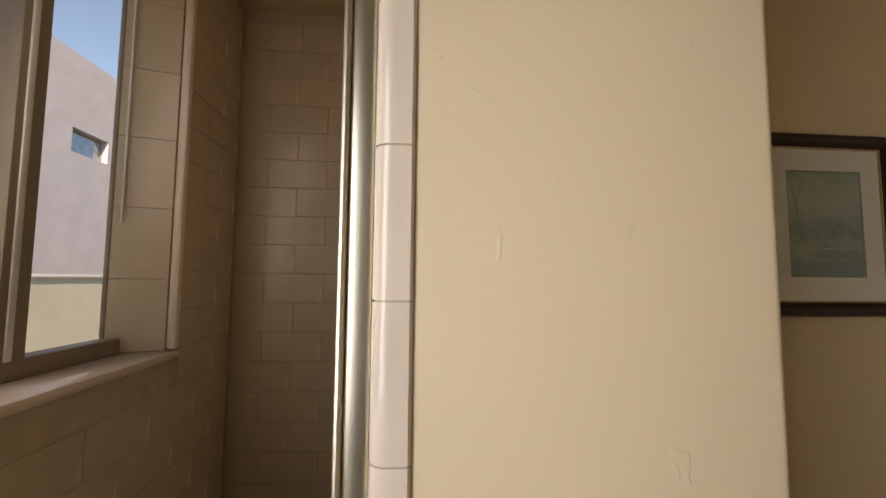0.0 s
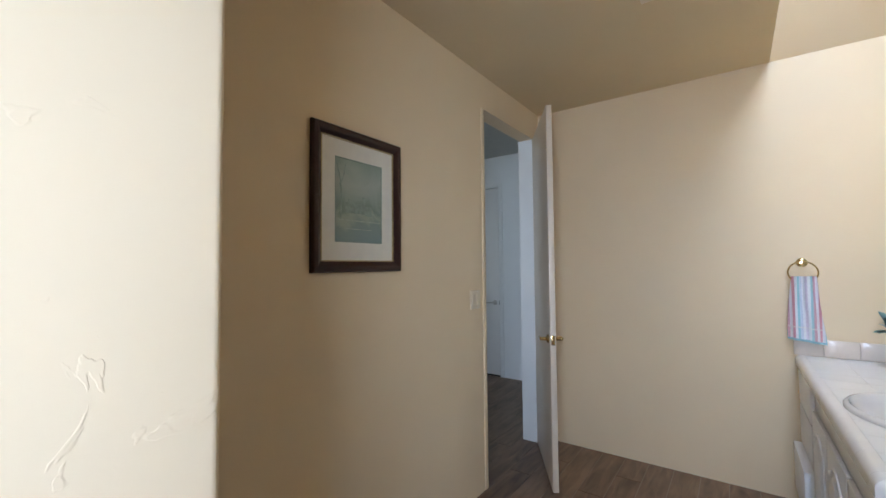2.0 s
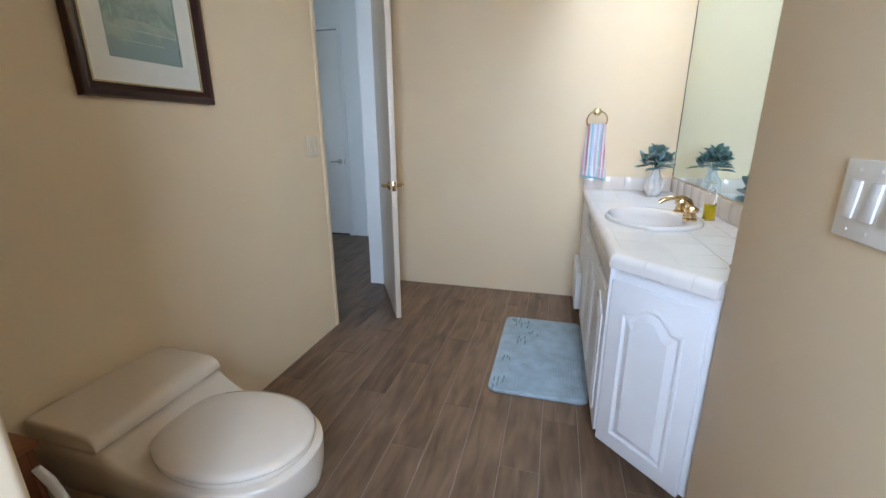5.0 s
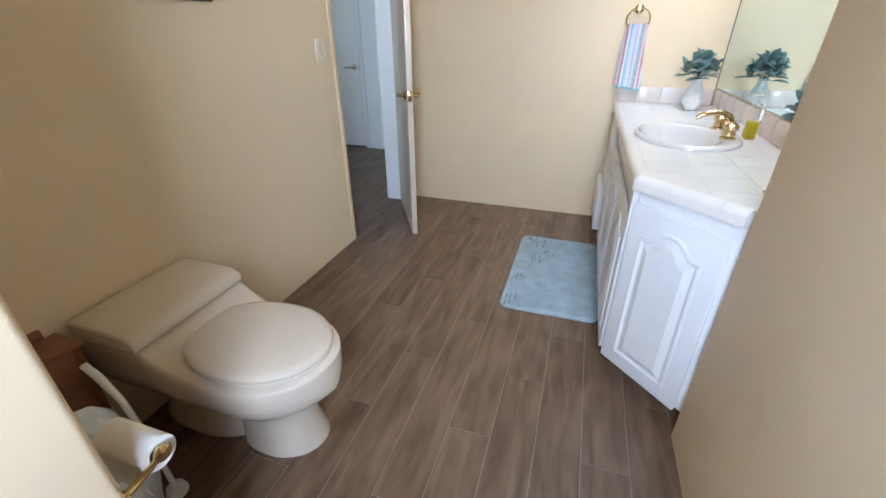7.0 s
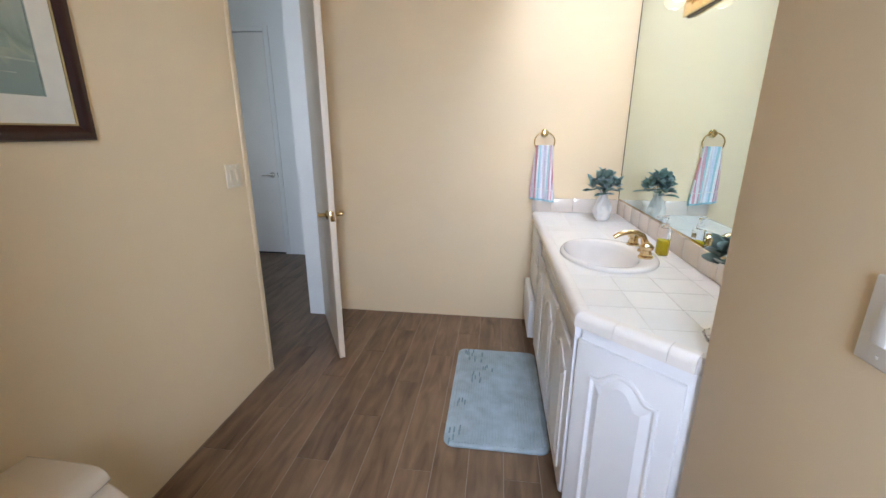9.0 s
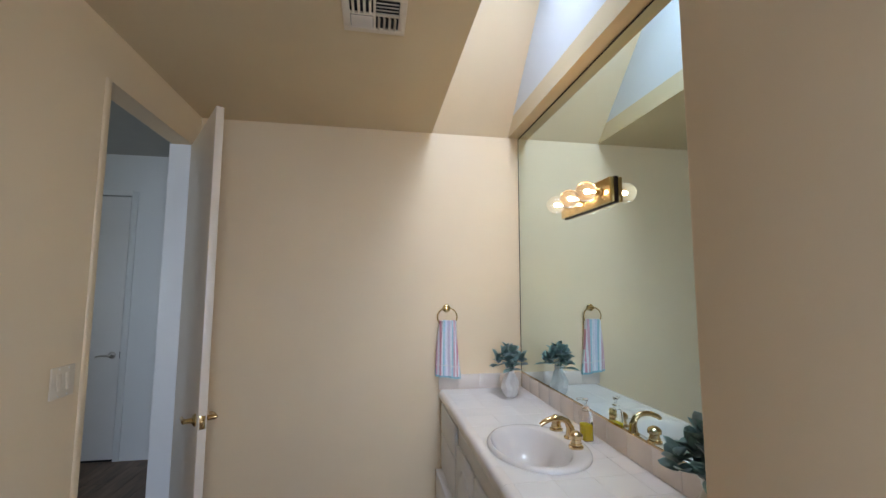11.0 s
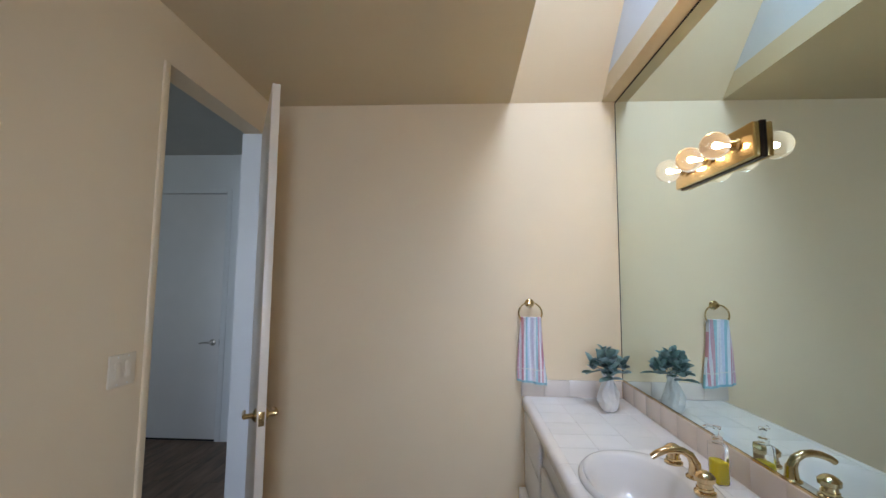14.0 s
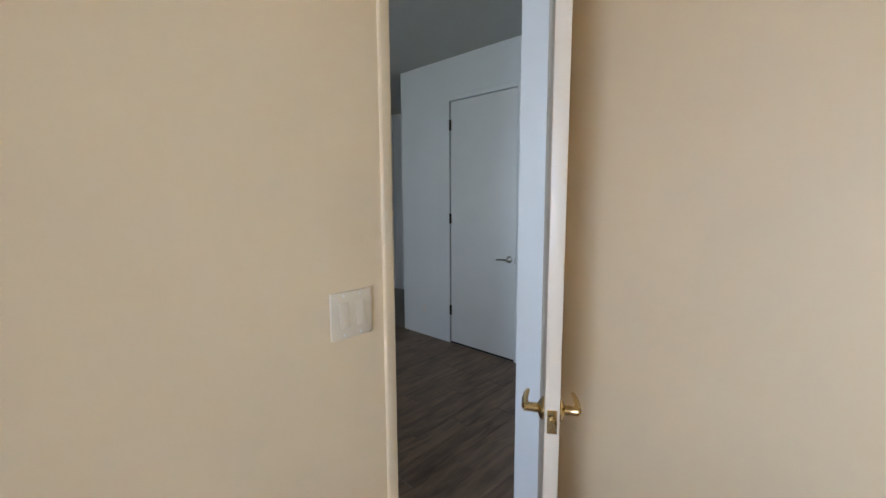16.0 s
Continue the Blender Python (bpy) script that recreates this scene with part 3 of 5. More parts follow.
under(sd, "post", boxes([(1.799, 1.8255, 0.447, 0.487, 0.05, 2.25), (1.791, 1.799, 0.440, 0.462, 0.05, 2.25)], bevel=0.004), CHROME, "polished metal post")
under(sd, "threshold", box(WEST, 1.825, 0.43, 0.49, 0.0, 0.05, bevel=0.006), TRIM_TILE)

# window in the shower
win = tagged(thing("window_2", 1.26, 0.7, 1.32, "Sliding window with a brown frame in the tiled shower wall", "window"), kind="structure")
FRAME = material("brown_window_frame", (0.30, 0.24, 0.18), 0.4, spread=0.08, scale=12)
under(win, "window_frame", boxes([(1.235, 1.272, 0.44, 0.975, 1.322, 1.362), (1.235, 1.272, 0.44, 0.975, 2.15, 2.19), (1.235, 1.246, 0.93, 0.975, 1.362, 2.15), (1.235, 1.272, 0.44, 0.47, 1.362, 2.15)], bevel=0.003), FRAME)
under(win, "stile", boxes([(1.24, 1.278, 0.672, 0.722, 1.362, 2.15)], bevel=0.003), FRAME)
under(win, "track", boxes([(1.262, 1.267, 0.929, 0.934, 1.60, 2.15), (1.278, 1.282, 0.684, 0.696, 1.362, 2.15)], bevel=0.002), WHITE_PLASTIC)
for y0, y1 in ((0.47, 0.672), (0.722, 0.93)):
    p = under(win, "pane", box(1.238, 1.241, y0, y1, 1.362, 2.15), PANE)
    p.visible_shadow = False
sill = under(win, "window_sill", boxes([(1.272, WEST + 0.012, 0.44, 0.985, 1.312, 1.332)], bevel=0.009), TRIM_TILE, "rounded glazed tile sill")
z = 1.332
while z < 2.17:
    z1 = min(z + 0.152, 2.18)
    under(win, "tile", prism([(1.2462, 0.932), (WEST - 0.0122, 0.960), (WEST - 0.0122, 0.974), (1.2462, 0.974)], z + 0.0006, z1 - 0.0006), TILE)
    z = z1
under(win, "reveal_edge", boxes([(WEST - 0.012, WEST + 0.010, 0.960, 0.982, 1.332, 2.18)], bevel=0.009), TRIM_TILE, "rounded glazed tile edge")

# window on the west side
win2 = tagged(thing("window_3", 1.26, -0.25, 1.05, "White framed window in the west wall", "window"), kind="structure")
under(win2, "window_frame", boxes([(1.24, 1.28, -0.64, 0.10, 1.05, 1.09), (1.24, 1.28, -0.64, 0.10, 2.11, 2.15), (1.24, 1.28, -0.64, -0.60, 1.09, 2.11), (1.24, 1.28, 0.06, 0.10, 1.09, 2.11)]), PAINT)
p = under(win2, "pane", box(1.258, 1.262, -0.60, 0.06, 1.09, 2.11), PANE)
p.visible_shadow = False

# ---- outdoors ----
structure("ground", boxes([(-400, 400, -400, 400, -0.4, -0.15)]), EARTH, "Dry bare ground")
gw = structure("garden_wall", boxes([(-1.75, -1.6, -12, 20, -0.15, 1.475)]), STUCCO_PALE, "Pale stucco garden wall with a white coping")
part("coping", boxes([(-1.78, -1.57, -12, 20, 1.475, 1.51)], bevel=0.005), PAINT, gw)
house = thing("neighbour_house", -3.0, 5, -0.15, "Lilac-grey stucco house with small windows", "house")
hb = bmesh.new()
WINS = [(4.9, 5.68), (6.25, 6.965)]
ys = [-6, WINS[0][0], WINS[0][1], WINS[1][0], WINS[1][1], 16]
for i in range(5):
    if i % 2:
        add_box(hb, -3.25, -3.0, ys[i], ys[i + 1], -0.15, 3.30), add_box(hb, -3.25, -3.0, ys[i], ys[i + 1], 3.66, 4.76)
    else:
        add_box(hb, -3.25, -3.0, ys[i], ys[i + 1], -0.15, 4.76)
under(house, "wall", hb, STUCCO)
under(house, "roof", box(-8, -3.25, -6, 16, 4.3, 4.4), STUCCO)
GL2 = material("reflecting_pane", (0.30, 0.38, 0.46), 0.05, 0.3, spread=0.25, scale=9)
for y0, y1 in WINS:
    w = under(house, "window", boxes([(-3.14, -3.09, y0, y1, 3.30, 3.33), (-3.14, -3.09, y0, y1, 3.63, 3.66), (-3.14, -3.09, y0, y0 + 0.03, 3.33, 3.63), (-3.14, -3.09, y1 - 0.03, y1, 3.33, 3.63)]), FRAME)
    under(w, "pane", box(-3.12, -3.11, y0 + 0.03, y1 - 0.03, 3.33, 3.63), GL2)


# ---- vanity ----
TOP = 0.858
FRONT = -0.335


def raised_door(parent, w, h, m, arch=True, name="door"):
    """A white slab with a raised, arch-topped panel set in a moulded groove. Local: x along, z up, -y out."""
    slab = box(0, w, 0, 0.018, 0, h, bevel=0.005, segs=3)
    slab.transform(m)
    d = under(parent, name, slab, CABINET)

    def outline(inset):
        x0, x1, z0, z1 = 0.055 + inset, w - 0.055 - inset, 0.06 + inset, h - 0.055 - inset
        pts = [(x0, z0), (x1, z0)]
        rise = 0.05 if arch else 0.0
        n = 28
        for i in range(n + 1):
            u = i / n
            d = min(1.0, abs(u - 0.5) / 0.40)
            shape = (1 + math.cos(math.pi * d ** 1.35)) / 2
            pts.append((x1 + (x0 - x1) * u, z1 - rise + rise * shape))
        return pts
    rings = []
    for inset, y in ((0, 0.0005), (0.002, -0.006), (0.009, -0.0075), (0.017, -0.001), (0.021, -0.0005), (0.045, -0.011), (0.048, -0.011)):
        rings.append([m @ Vector((x, y, z)) for x, z in outline(inset)])
    under(d, "panel", loft(rings), CABINET, "raised arch-topped panel", smooth=20)
    return d


def along(p, q, z):
    """Local frame: x from p to q, y into the cabinet, z up."""
    d = (Vector((*q, 0)) - Vector((*p, 0))).normalized()
    n = Vector((-d.y, d.x, 0))
    return Matrix.Translation((*p, z)) @ Matrix(((d.x, n.x, 0, 0), (d.y, n.y, 0, 0), (0, 0, 1, 0), (0, 0, 0, 1)))


YF = -0.365
unit = thing("vanity_cabinet", 4.3, -0.6, 0, "White painted vanity cabinet with arch-panelled doors", "cabinet", "vanity units")
under(unit, "body", boxes([(3.53, 4.72, SOUTH + 0.004, YF, 0.10, 0.70), (3.53, 4.72, YF - 0.02, YF, 0.70, 0.80), (3.62, 4.72, SOUTH + 0.004, YF - 0.08, 0.0, 0.10)]), CABINET)
for x in (4.70, 4.31, 3.92):
    raised_door(unit, 0.37, 0.60, along((x, YF + 0.019), (x - 0.5, YF + 0.019), 0.085))
dr = thing("vanity_drawer_unit", 4.98, -0.6, 0, "White painted vanity drawer unit against the wall", "cabinet", "vanity units")
under(dr, "body", boxes([(4.724, EAST - 0.002, SOUTH + 0.004, YF, 0.10, 0.80), (4.724, EAST - 0.002, SOUTH + 0.004, YF - 0.06, 0.0, 0.10)]), CABINET)
for i, (z0, z1, out) in enumerate(((0.10, 0.36, 0.035), (0.372, 0.59, 0.0), (0.602, 0.78, 0.0))):
    under(dr, "drawer", box(4.745, EAST - 0.03, YF + 0.001, YF + 0.020 + out, z0, z1, bevel=0.004), CABINET)
A, B = (3.508, -0.352), (3.262, -0.598)
ang = thing("vanity_corner_cabinet", 3.4, -0.6, 0, "White angled corner vanity cabinet with an arch-panelled door", "cabinet", "vanity units")
under(ang, "body", prism([(3.526, YF - 0.003), (3.526, SOUTH + 0.004), (PART_E + 0.003, SOUTH + 0.004), (PART_E + 0.003, -0.628), (3.512, -0.366)], 0.096, 0.80), CABINET)
under(ang, "toe_kick", prism([(3.50, -0.53), (3.50, SOUTH + 0.01), (PART_E + 0.01, SOUTH + 0.01), (PART_E + 0.01, -0.77)], 0.0, 0.096), CABINET)
under(ang, "corner_stile", prism([(3.575, YF - 0.002), (3.575, -0.347), (3.534, -0.347), (3.534, YF - 0.002)], 0.10, 0.802), CABINET)
# flip so that the face looks out of the cabinet
face = Matrix.Translation((*A, 0.085)) @ Matrix(((-0.7071, 0.7071, 0, 0), (-0.7071, -0.7071, 0, 0), (0, 0, 1, 0), (0, 0, 0, 1)))
raised_door(ang, 0.335, 0.675, face)

# tiled worktop
counter = thing("worktop", 4.3, -0.6, 0.80, "White tiled vanity worktop with rounded edge tiles", "worktop")
OUT = [(EAST - 0.002, FRONT - 0.017), (EAST - 0.002, SOUTH + 0.003), (PART_E + 0.002, SOUTH + 0.003), (PART_E + 0.002, -0.621), (3.510, FRONT - 0.017)]
SX, SY, SA, SB = 4.165, -0.595, 0.268, 0.212


def ellipse(cx, cy, a, b, n=48):
    return [(cx + a * math.cos(2 * math.pi * i / n), cy + b * math.sin(2 * math.pi * i / n)) for i in range(n)]


def with_hole(outline, hole, z0, z1):
    """A slab with one oval hole."""
    bm = bmesh.new()
    es = []
    for loop in (outline, hole):
        vs = [bm.verts.new((x, y, z1)) for x, y in loop]
        es += [bm.edges.new((vs[i], vs[(i + 1) % len(vs)])) for i in range(len(vs))]
    bmesh.ops.triangle_fill(bm, edges=es, use_beauty=True, use_dissolve=False)
    out = bmesh.ops.extrude_face_region(bm, geom=list(bm.faces))
    bmesh.ops.translate(bm, vec=(0, 0, z0 - z1), verts=[v for v in out["geom"] if isinstance(v, bmesh.types.BMVert)])
    bmesh.ops.recalc_face_normals(bm, faces=bm.faces)
    return bm


HOLE = ellipse(SX, SY + 0.03, SA - 0.03, SB - 0.035)
under(counter, "substrate", with_hole(OUT, HOLE, 0.803, TOP - 0.0012), TOP_GROUT)


def clip_poly(poly, a, b):
    """Keep the part of a polygon on the left of a->b."""
    out = []
    side = lambda p: (b[0] - a[0]) * (p[1] - a[1]) - (b[1] - a[1]) * (p[0] - a[0])
    for i, p in enumerate(poly):
        q = poly[(i + 1) % len(poly)]
        sp, sq = side(p), side(q)
        if sp >= 0:
            out.append(p)
        if sp * sq < 0:
            t = sp / (sp - sq)
            out.append((p[0] + t * (q[0] - p[0]), p[1] + t * (q[1] - p[1])))
    return out


def top_tiles():
    g, s = 0.0012, 0.152
    for i in range(14):
        for j in range(5):
            x1, y1 = EAST - 0.004 - i * s, FRONT - 0.045 - j * s
            x0, y0 = max(x1 - s, PART_E + 0.004), max(y1 - s, SOUTH + 0.016)
            if x1 - x0 < 0.01 or y1 - y0 < 0.01:
                continue
            poly = [(x0 + g, y0 + g), (x1 - g, y0 + g), (x1 - g, y1 - g), (x0 + g, y1 - g)]
            poly = clip_poly(poly, (3.533, FRONT - 0.032), (3.286, FRONT - 0.290))
            if len(poly) < 3:
                continue
            cx, cy = (x0 + x1) / 2, (y0 + y1) / 2
            inside = sum(((x - SX) / (SA - 0.02)) ** 2 + ((y - SY) / (SB - 0.02)) ** 2 < 1 for x, y in poly)
            if inside == len(poly):
                continue
            if inside:
                # cut the tile back to the rim of the basin
                cut = []
                n = len(poly)
                for k in range(n):
                    p, q = poly[k], poly[(k + 1) % n]
                    for u in range(6):
                        t = u / 6
                        x, y = p[0] + (q[0] - p[0]) * t, p[1] + (q[1] - p[1]) * t
                        r = math.hypot((x - SX) / (SA - 0.02), (y - SY) / (SB - 0.02))
                        if r < 1:
                            x, y = SX + (x - SX) / r, SY + (y - SY) / r
                        cut.append((x, y))
                poly = cut
            under(counter, "tile", prism(poly, TOP - 0.0035, TOP), TOP_TILE, smooth=0)


top_tiles()


def bullnose(p, q, m0=0.0, m1=0.0, name="edge_tile"):
    """A rounded edge tile from p to q along the front of the top; the inside lies on the left of p->q."""
    d = Vector((q[0] - p[0], q[1] - p[1], 0))
    L = d.length
    d.normalize()
    n = Vector((-d.y, d.x, 0))
    sec = [(0.045, TOP - 0.0035), (0.045, TOP + 0.001)]
    for k in range(9):
        a = math.pi / 2 * k / 8
        sec.append((0.026 - 0.026 * math.sin(a), TOP + 0.001 - 0.026 + 0.026 * math.cos(a)))
    sec += [(0.0, TOP - 0.048), (0.010, TOP - 0.052), (0.014, TOP - 0.052), (0.014, TOP - 0.0035)]
    base = Vector((*p, 0))
    rings = [[base + d * (u + w * k) + n * w + Vector((0, 0, z)) for w, z in sec] for u, k in ((0.0008, m0), (L - 0.0008, -m1))]
    under(counter, name, loft(rings), EDGE_TILE, "rounded edge tile", smooth=40)


x = EAST - 0.004
while x > 3.50:
    nx = max(x - 0.152, 3.499)
    if nx - 3.499 < 0.05:
        nx = 3.499
    bullnose((x, FRONT), (nx, FRONT), 0, 0.42 if nx < 3.4995 else 0)
    x = nx - 1e-4 if nx > 3.4995 else 3.4
for u0, u1 in ((0.0, 0.36), (0.36, 0.80), (0.80, 1.0)):
    p, q = Vector((3.499, FRONT)), Vector((3.252, FRONT - 0.258))
    a, b = p.lerp(q, u0), p.lerp(q, u1)
    bullnose((a.x, a.y), (b.x, b.y), 0 if u0 else 0.42, 0)
# backsplash
splash = thing("backsplash", 4.3, SOUTH, TOP, "Beige glazed tile backsplash along two walls", "backsplash")
x = EAST - 0.014
while x > PART_E + 0.02:
    nx = max(x - 0.152, PART_E + 0.003)
    under(splash, "tile", box(nx + 0.0006, x - 0.0006, SOUTH + 0.002, SOUTH + 0.014, TOP + 0.002, TOP + 0.098, bevel=0.0012), SPLASH)
    x = nx
y = SOUTH + 0.016
while y < FRONT - 0.02:
    ny = min(y + 0.150, FRONT + 0.004)
    under(splash, "tile", box(EAST - 0.013, EAST - 0.002, y + 0.0006, ny - 0.0006, TOP + 0.002, TOP + 0.098, bevel=0.0012), SPLASH)
    y = ny


def sink():
    s = thing("sink", SX, SY, TOP, "White oval drop-in vanity sink", "sink")
    rings = []
    n = 56
    for a, b, dy, z in ((SA, SB, 0, 0.001), (SA, SB, 0, 0.008), (SA - 0.006, SB - 0.006, 0, 0.015), (SA - 0.016, SB - 0.016, 0.0, 0.018),
                        (SA - 0.034, SB - 0.046, 0.030, 0.017), (SA - 0.045, SB - 0.056, 0.030, 0.008), (SA - 0.055, SB - 0.066, 0.030, -0.02),
                        (SA - 0.085, SB - 0.09, 0.028, -0.08), (SA - 0.14, SB - 0.125, 0.024, -0.12), (0.045, 0.045, 0.02, -0.135), (0.022, 0.022, 0.02, -0.137)):
        rings.append([Vector((SX + a * math.cos(2 * math.pi * i / n), SY + dy + b * math.sin(2 * math.pi * i / n), TOP + z)) for i in range(n)])
    under(s, "basin", loft(rings, cap=False), SINK, smooth=60)
    under(s, "drain", lathe([(0.024, 0), (0.024, 0.003), (0.016, 0.005), (0.0, 0.005)], 24, pose(SX, SY + 0.02, TOP - 0.137)), GOLD, "gold drain")


sink()


def faucet():
    f = thing("faucet", 4.20, -0.755, TOP + 0.018, "Polished gold widespread faucet on the sink rim", "faucet")
    z = TOP + 0.016
    fx, fy = 4.20, -0.768
    base = under(f, "spout_base", lathe([(0.029, 0), (0.029, 0.006), (0.022, 0.012), (0.019, 0.03), (0.017, 0.05), (0.0, 0.055)], 28, pose(fx, fy, z)), GOLD)
    arc = [(0.0, 0.02), (0.003, 0.05), (0.014, 0.073), (0.040, 0.088), (0.070, 0.091), (0.100, 0.086), (0.125, 0.076), (0.142, 0.064)]
    pts = [(fx, fy + a, z + c) for a, c in arc]
    rad = [0.018, 0.016, 0.014, 0.0125, 0.012, 0.012, 0.0115, 0.010]
    under(f, "spout", tube(pts, rad, 16), GOLD)
    for hx, hy in ((4.312, -0.752), (4.092, -0.738)):
        h = under(f, "handle", lathe([(0.031, 0), (0.031, 0.008), (0.022, 0.013), (0.021, 0.036), (0.029, 0.041), (0.030, 0.054), (0.022, 0.063), (0.012, 0.069), (0.0, 0.071)], 28, pose(hx, hy, z)), GOLD, "gold round handle")
        under(h, "ring", lathe([(0.0245, 0.016), (0.0245, 0.021)], 28, pose(hx, hy, z)), BRASS)


faucet()


def soap_bottle():
    x, y = 4.205, -0.848
    s = thing("soap_dispenser", x, y, TOP, "Clear pump bottle half filled with yellow soap", "soap bottle")
    under(s, "liquid", box(x - 0.026, x + 0.026, y - 0.019, y + 0.019, TOP + 0.004, TOP + 0.076, bevel=0.007, segs=3), SOAP, "yellow liquid soap")
    under(s, "bottle", box(x - 0.029, x + 0.029, y - 0.022, y + 0.022, TOP + 0.001, TOP + 0.132, bevel=0.009, segs=3), CLEAR)
    p = under(s, "pump", lathe([(0.016, 0.130), (0.016, 0.150), (0.006, 0.152), (0.006, 0.175), (0.012, 0.176), (0.012, 0.184), (0.0, 0.186)], 20, pose(x, y, TOP)), CLEAR, "clear plastic pump")
    under(p, "nozzle", tube([(x, y, TOP + 0.181), (x + 0.015, y + 0.022, TOP + 0.182), (x + 0.02, y + 0.034, TOP + 0.176)], 0.005, 8), CLEAR)


soap_bottle()


def leaf_mesh(length, width, mat):
    """A broad curved leaf with a midrib fold and a little thickness, along +x."""
    bm = bmesh.new()
    rows = []
    for i in range(7):
        u = i / 6
        w = width * math.sin(math.pi * min(1, u * 0.95 + 0.05)) ** 0.5 * 0.5
        z = -0.10 * length * u * u
        rows.append([bm.verts.new((length * u, k * w, z + abs(k) * w * 0.35)) for k in (-1, -0.5, 0, 0.5, 1)])
    for a, b in zip(rows, rows[1:]):
        for k in range(4):
            bm.faces.new((a[k], a[k + 1], b[k + 1], b[k]))
    bmesh.ops.solidify(bm, geom=list(bm.faces), thickness=0.0008)
    me = mesh_of("leaf", bm, mat, 60)
    return me


LEAVES = [leaf_mesh(0.060, 0.040, LEAF), leaf_mesh(0.052, 0.036, LEAF_LIGHT), leaf_mesh(0.066, 0.040, LEAF), leaf_mesh(0.046, 0.032, LEAF_LIGHT), leaf_mesh(0.056, 0.038, LEAF)]


def potted(name, x, y, seed, label, height=0.185, radius=0.052):
    rnd = random.Random(seed)
    t = thing(name, x, y, TOP, label, "plant", "vases with foliage")
    k = height / 0.165
    prof = [(0.026, 0), (0.030, 0.002), (0.040, 0.018), (0.048, 0.045), (0.049, 0.062), (0.044, 0.085), (0.034, 0.110), (0.025, 0.132), (0.022, 0.145), (0.025, 0.160), (0.028, 0.165), (0.022, 0.163), (0.018, 0.14)]
    fine = []
    for (r0, z0), (r1, z1) in zip(prof, prof[1:]):
        fine += [(r0 + (r1 - r0) * u / 3, z0 + (z1 - z0) * u / 3) for u in range(3)]
    fine.append(prof[-1])
    flute = lambda a, z: 1 + 0.30 * (abs(((a * 5 / math.pi + 0.7 * abs((z / 0.05) % 2 - 1)) % 2) - 1) - 0.5)
    vase = under(t, "vase", lathe([(r * radius / 0.048, z * k + 0.0005) for r, z in fine], 60, pose(x, y, TOP), flute), PORCELAIN, "white ribbed ceramic vase", smooth=8)
    top = Vector((x, y, TOP + height))
    for s in range(11):
        a = s * 2.4 + rnd.random()
        lean = 0.15 + 0.75 * (s / 11)
        tip = top + Vector((math.cos(a) * 0.115 * lean, math.sin(a) * 0.115 * lean, 0.112 - 0.098 * lean + rnd.uniform(-0.01, 0.012)))
        st = under(t, "stem", tube([(x, y, TOP + height - 0.04), top + (tip - top) * 0.45 + Vector((0, 0, 0.012)), tip], [0.0028, 0.0022, 0.0016], 6), LEAF)
        for j in range(9):
            me = rnd.choice(LEAVES)
            o = new("leaf", me)
            o.parent = st
            ang = j * 2.4 + rnd.random()
            o.matrix_local = Matrix.Translation(tip - place_of(t) - Vector((0, 0, 0.018 * (j // 3)))) @ Matrix.Rotation(ang, 4, "Z") @ Matrix.Rotation(-0.95 + 0.38 * (j // 3) + rnd.uniform(-0.25, 0.25), 4, "Y") @ Matrix.Rotation(rnd.uniform(-0.5, 0.5), 4, "X") @ Matrix.Diagonal((*[rnd.uniform(0.9, 1.25)] * 3, 1))
    return t


potted("vase_with_leaves", 4.985, -0.757, 3, "White ribbed vase of blue-green leaves in the corner of the worktop")
potted("vase_with_leaves", 3.41, -0.775, 8, "White ribbed vase of blue-green leaves at the end of the worktop")


def decor_shell():
    s = thing("crystal_dish", 3.345, -0.675, TOP, "Small clear fluted glass dish on the worktop", "dish")
    under(s, "bowl", lathe([(0.014, 0.001), (0.019, 0.004), (0.026, 0.018), (0.030, 0.028), (0.027, 0.028), (0.022, 0.017), (0.013, 0.007)], 30, pose(3.345, -0.675, TOP), lambda a, z: 1 + 0.07 * math.cos(10 * a) * min(1, z * 40)), CRYSTAL)


decor_shell()

# mirror
mir = thing("mirror", 4.24, SOUTH, 0.962, "Large frameless wall mirror above the backsplash", "mirror")
under(mir, "glass", box(PART_E + 0.02, EAST - 0.004, SOUTH + 0.002, SOUTH + 0.007, 0.966, 2.643), MIRROR, smooth=0)
under(mir, "edge_channel", boxes([(PART_E + 0.02, EAST - 0.004, SOUTH + 0.002, SOUTH + 0.010, 0.958, 0.965)]), GOLD, "thin gold channel")
under(mir, "top_edge", boxes([(PART_E + 0.02, EAST - 0.004, SOUTH + 0.002, SOUTH + 0.009, 2.644, 2.650), (EAST - 0.0038, EAST - 0.001, SOUTH + 0.002, SOUTH + 0.009, 0.966, 2.643)]), BLACK)


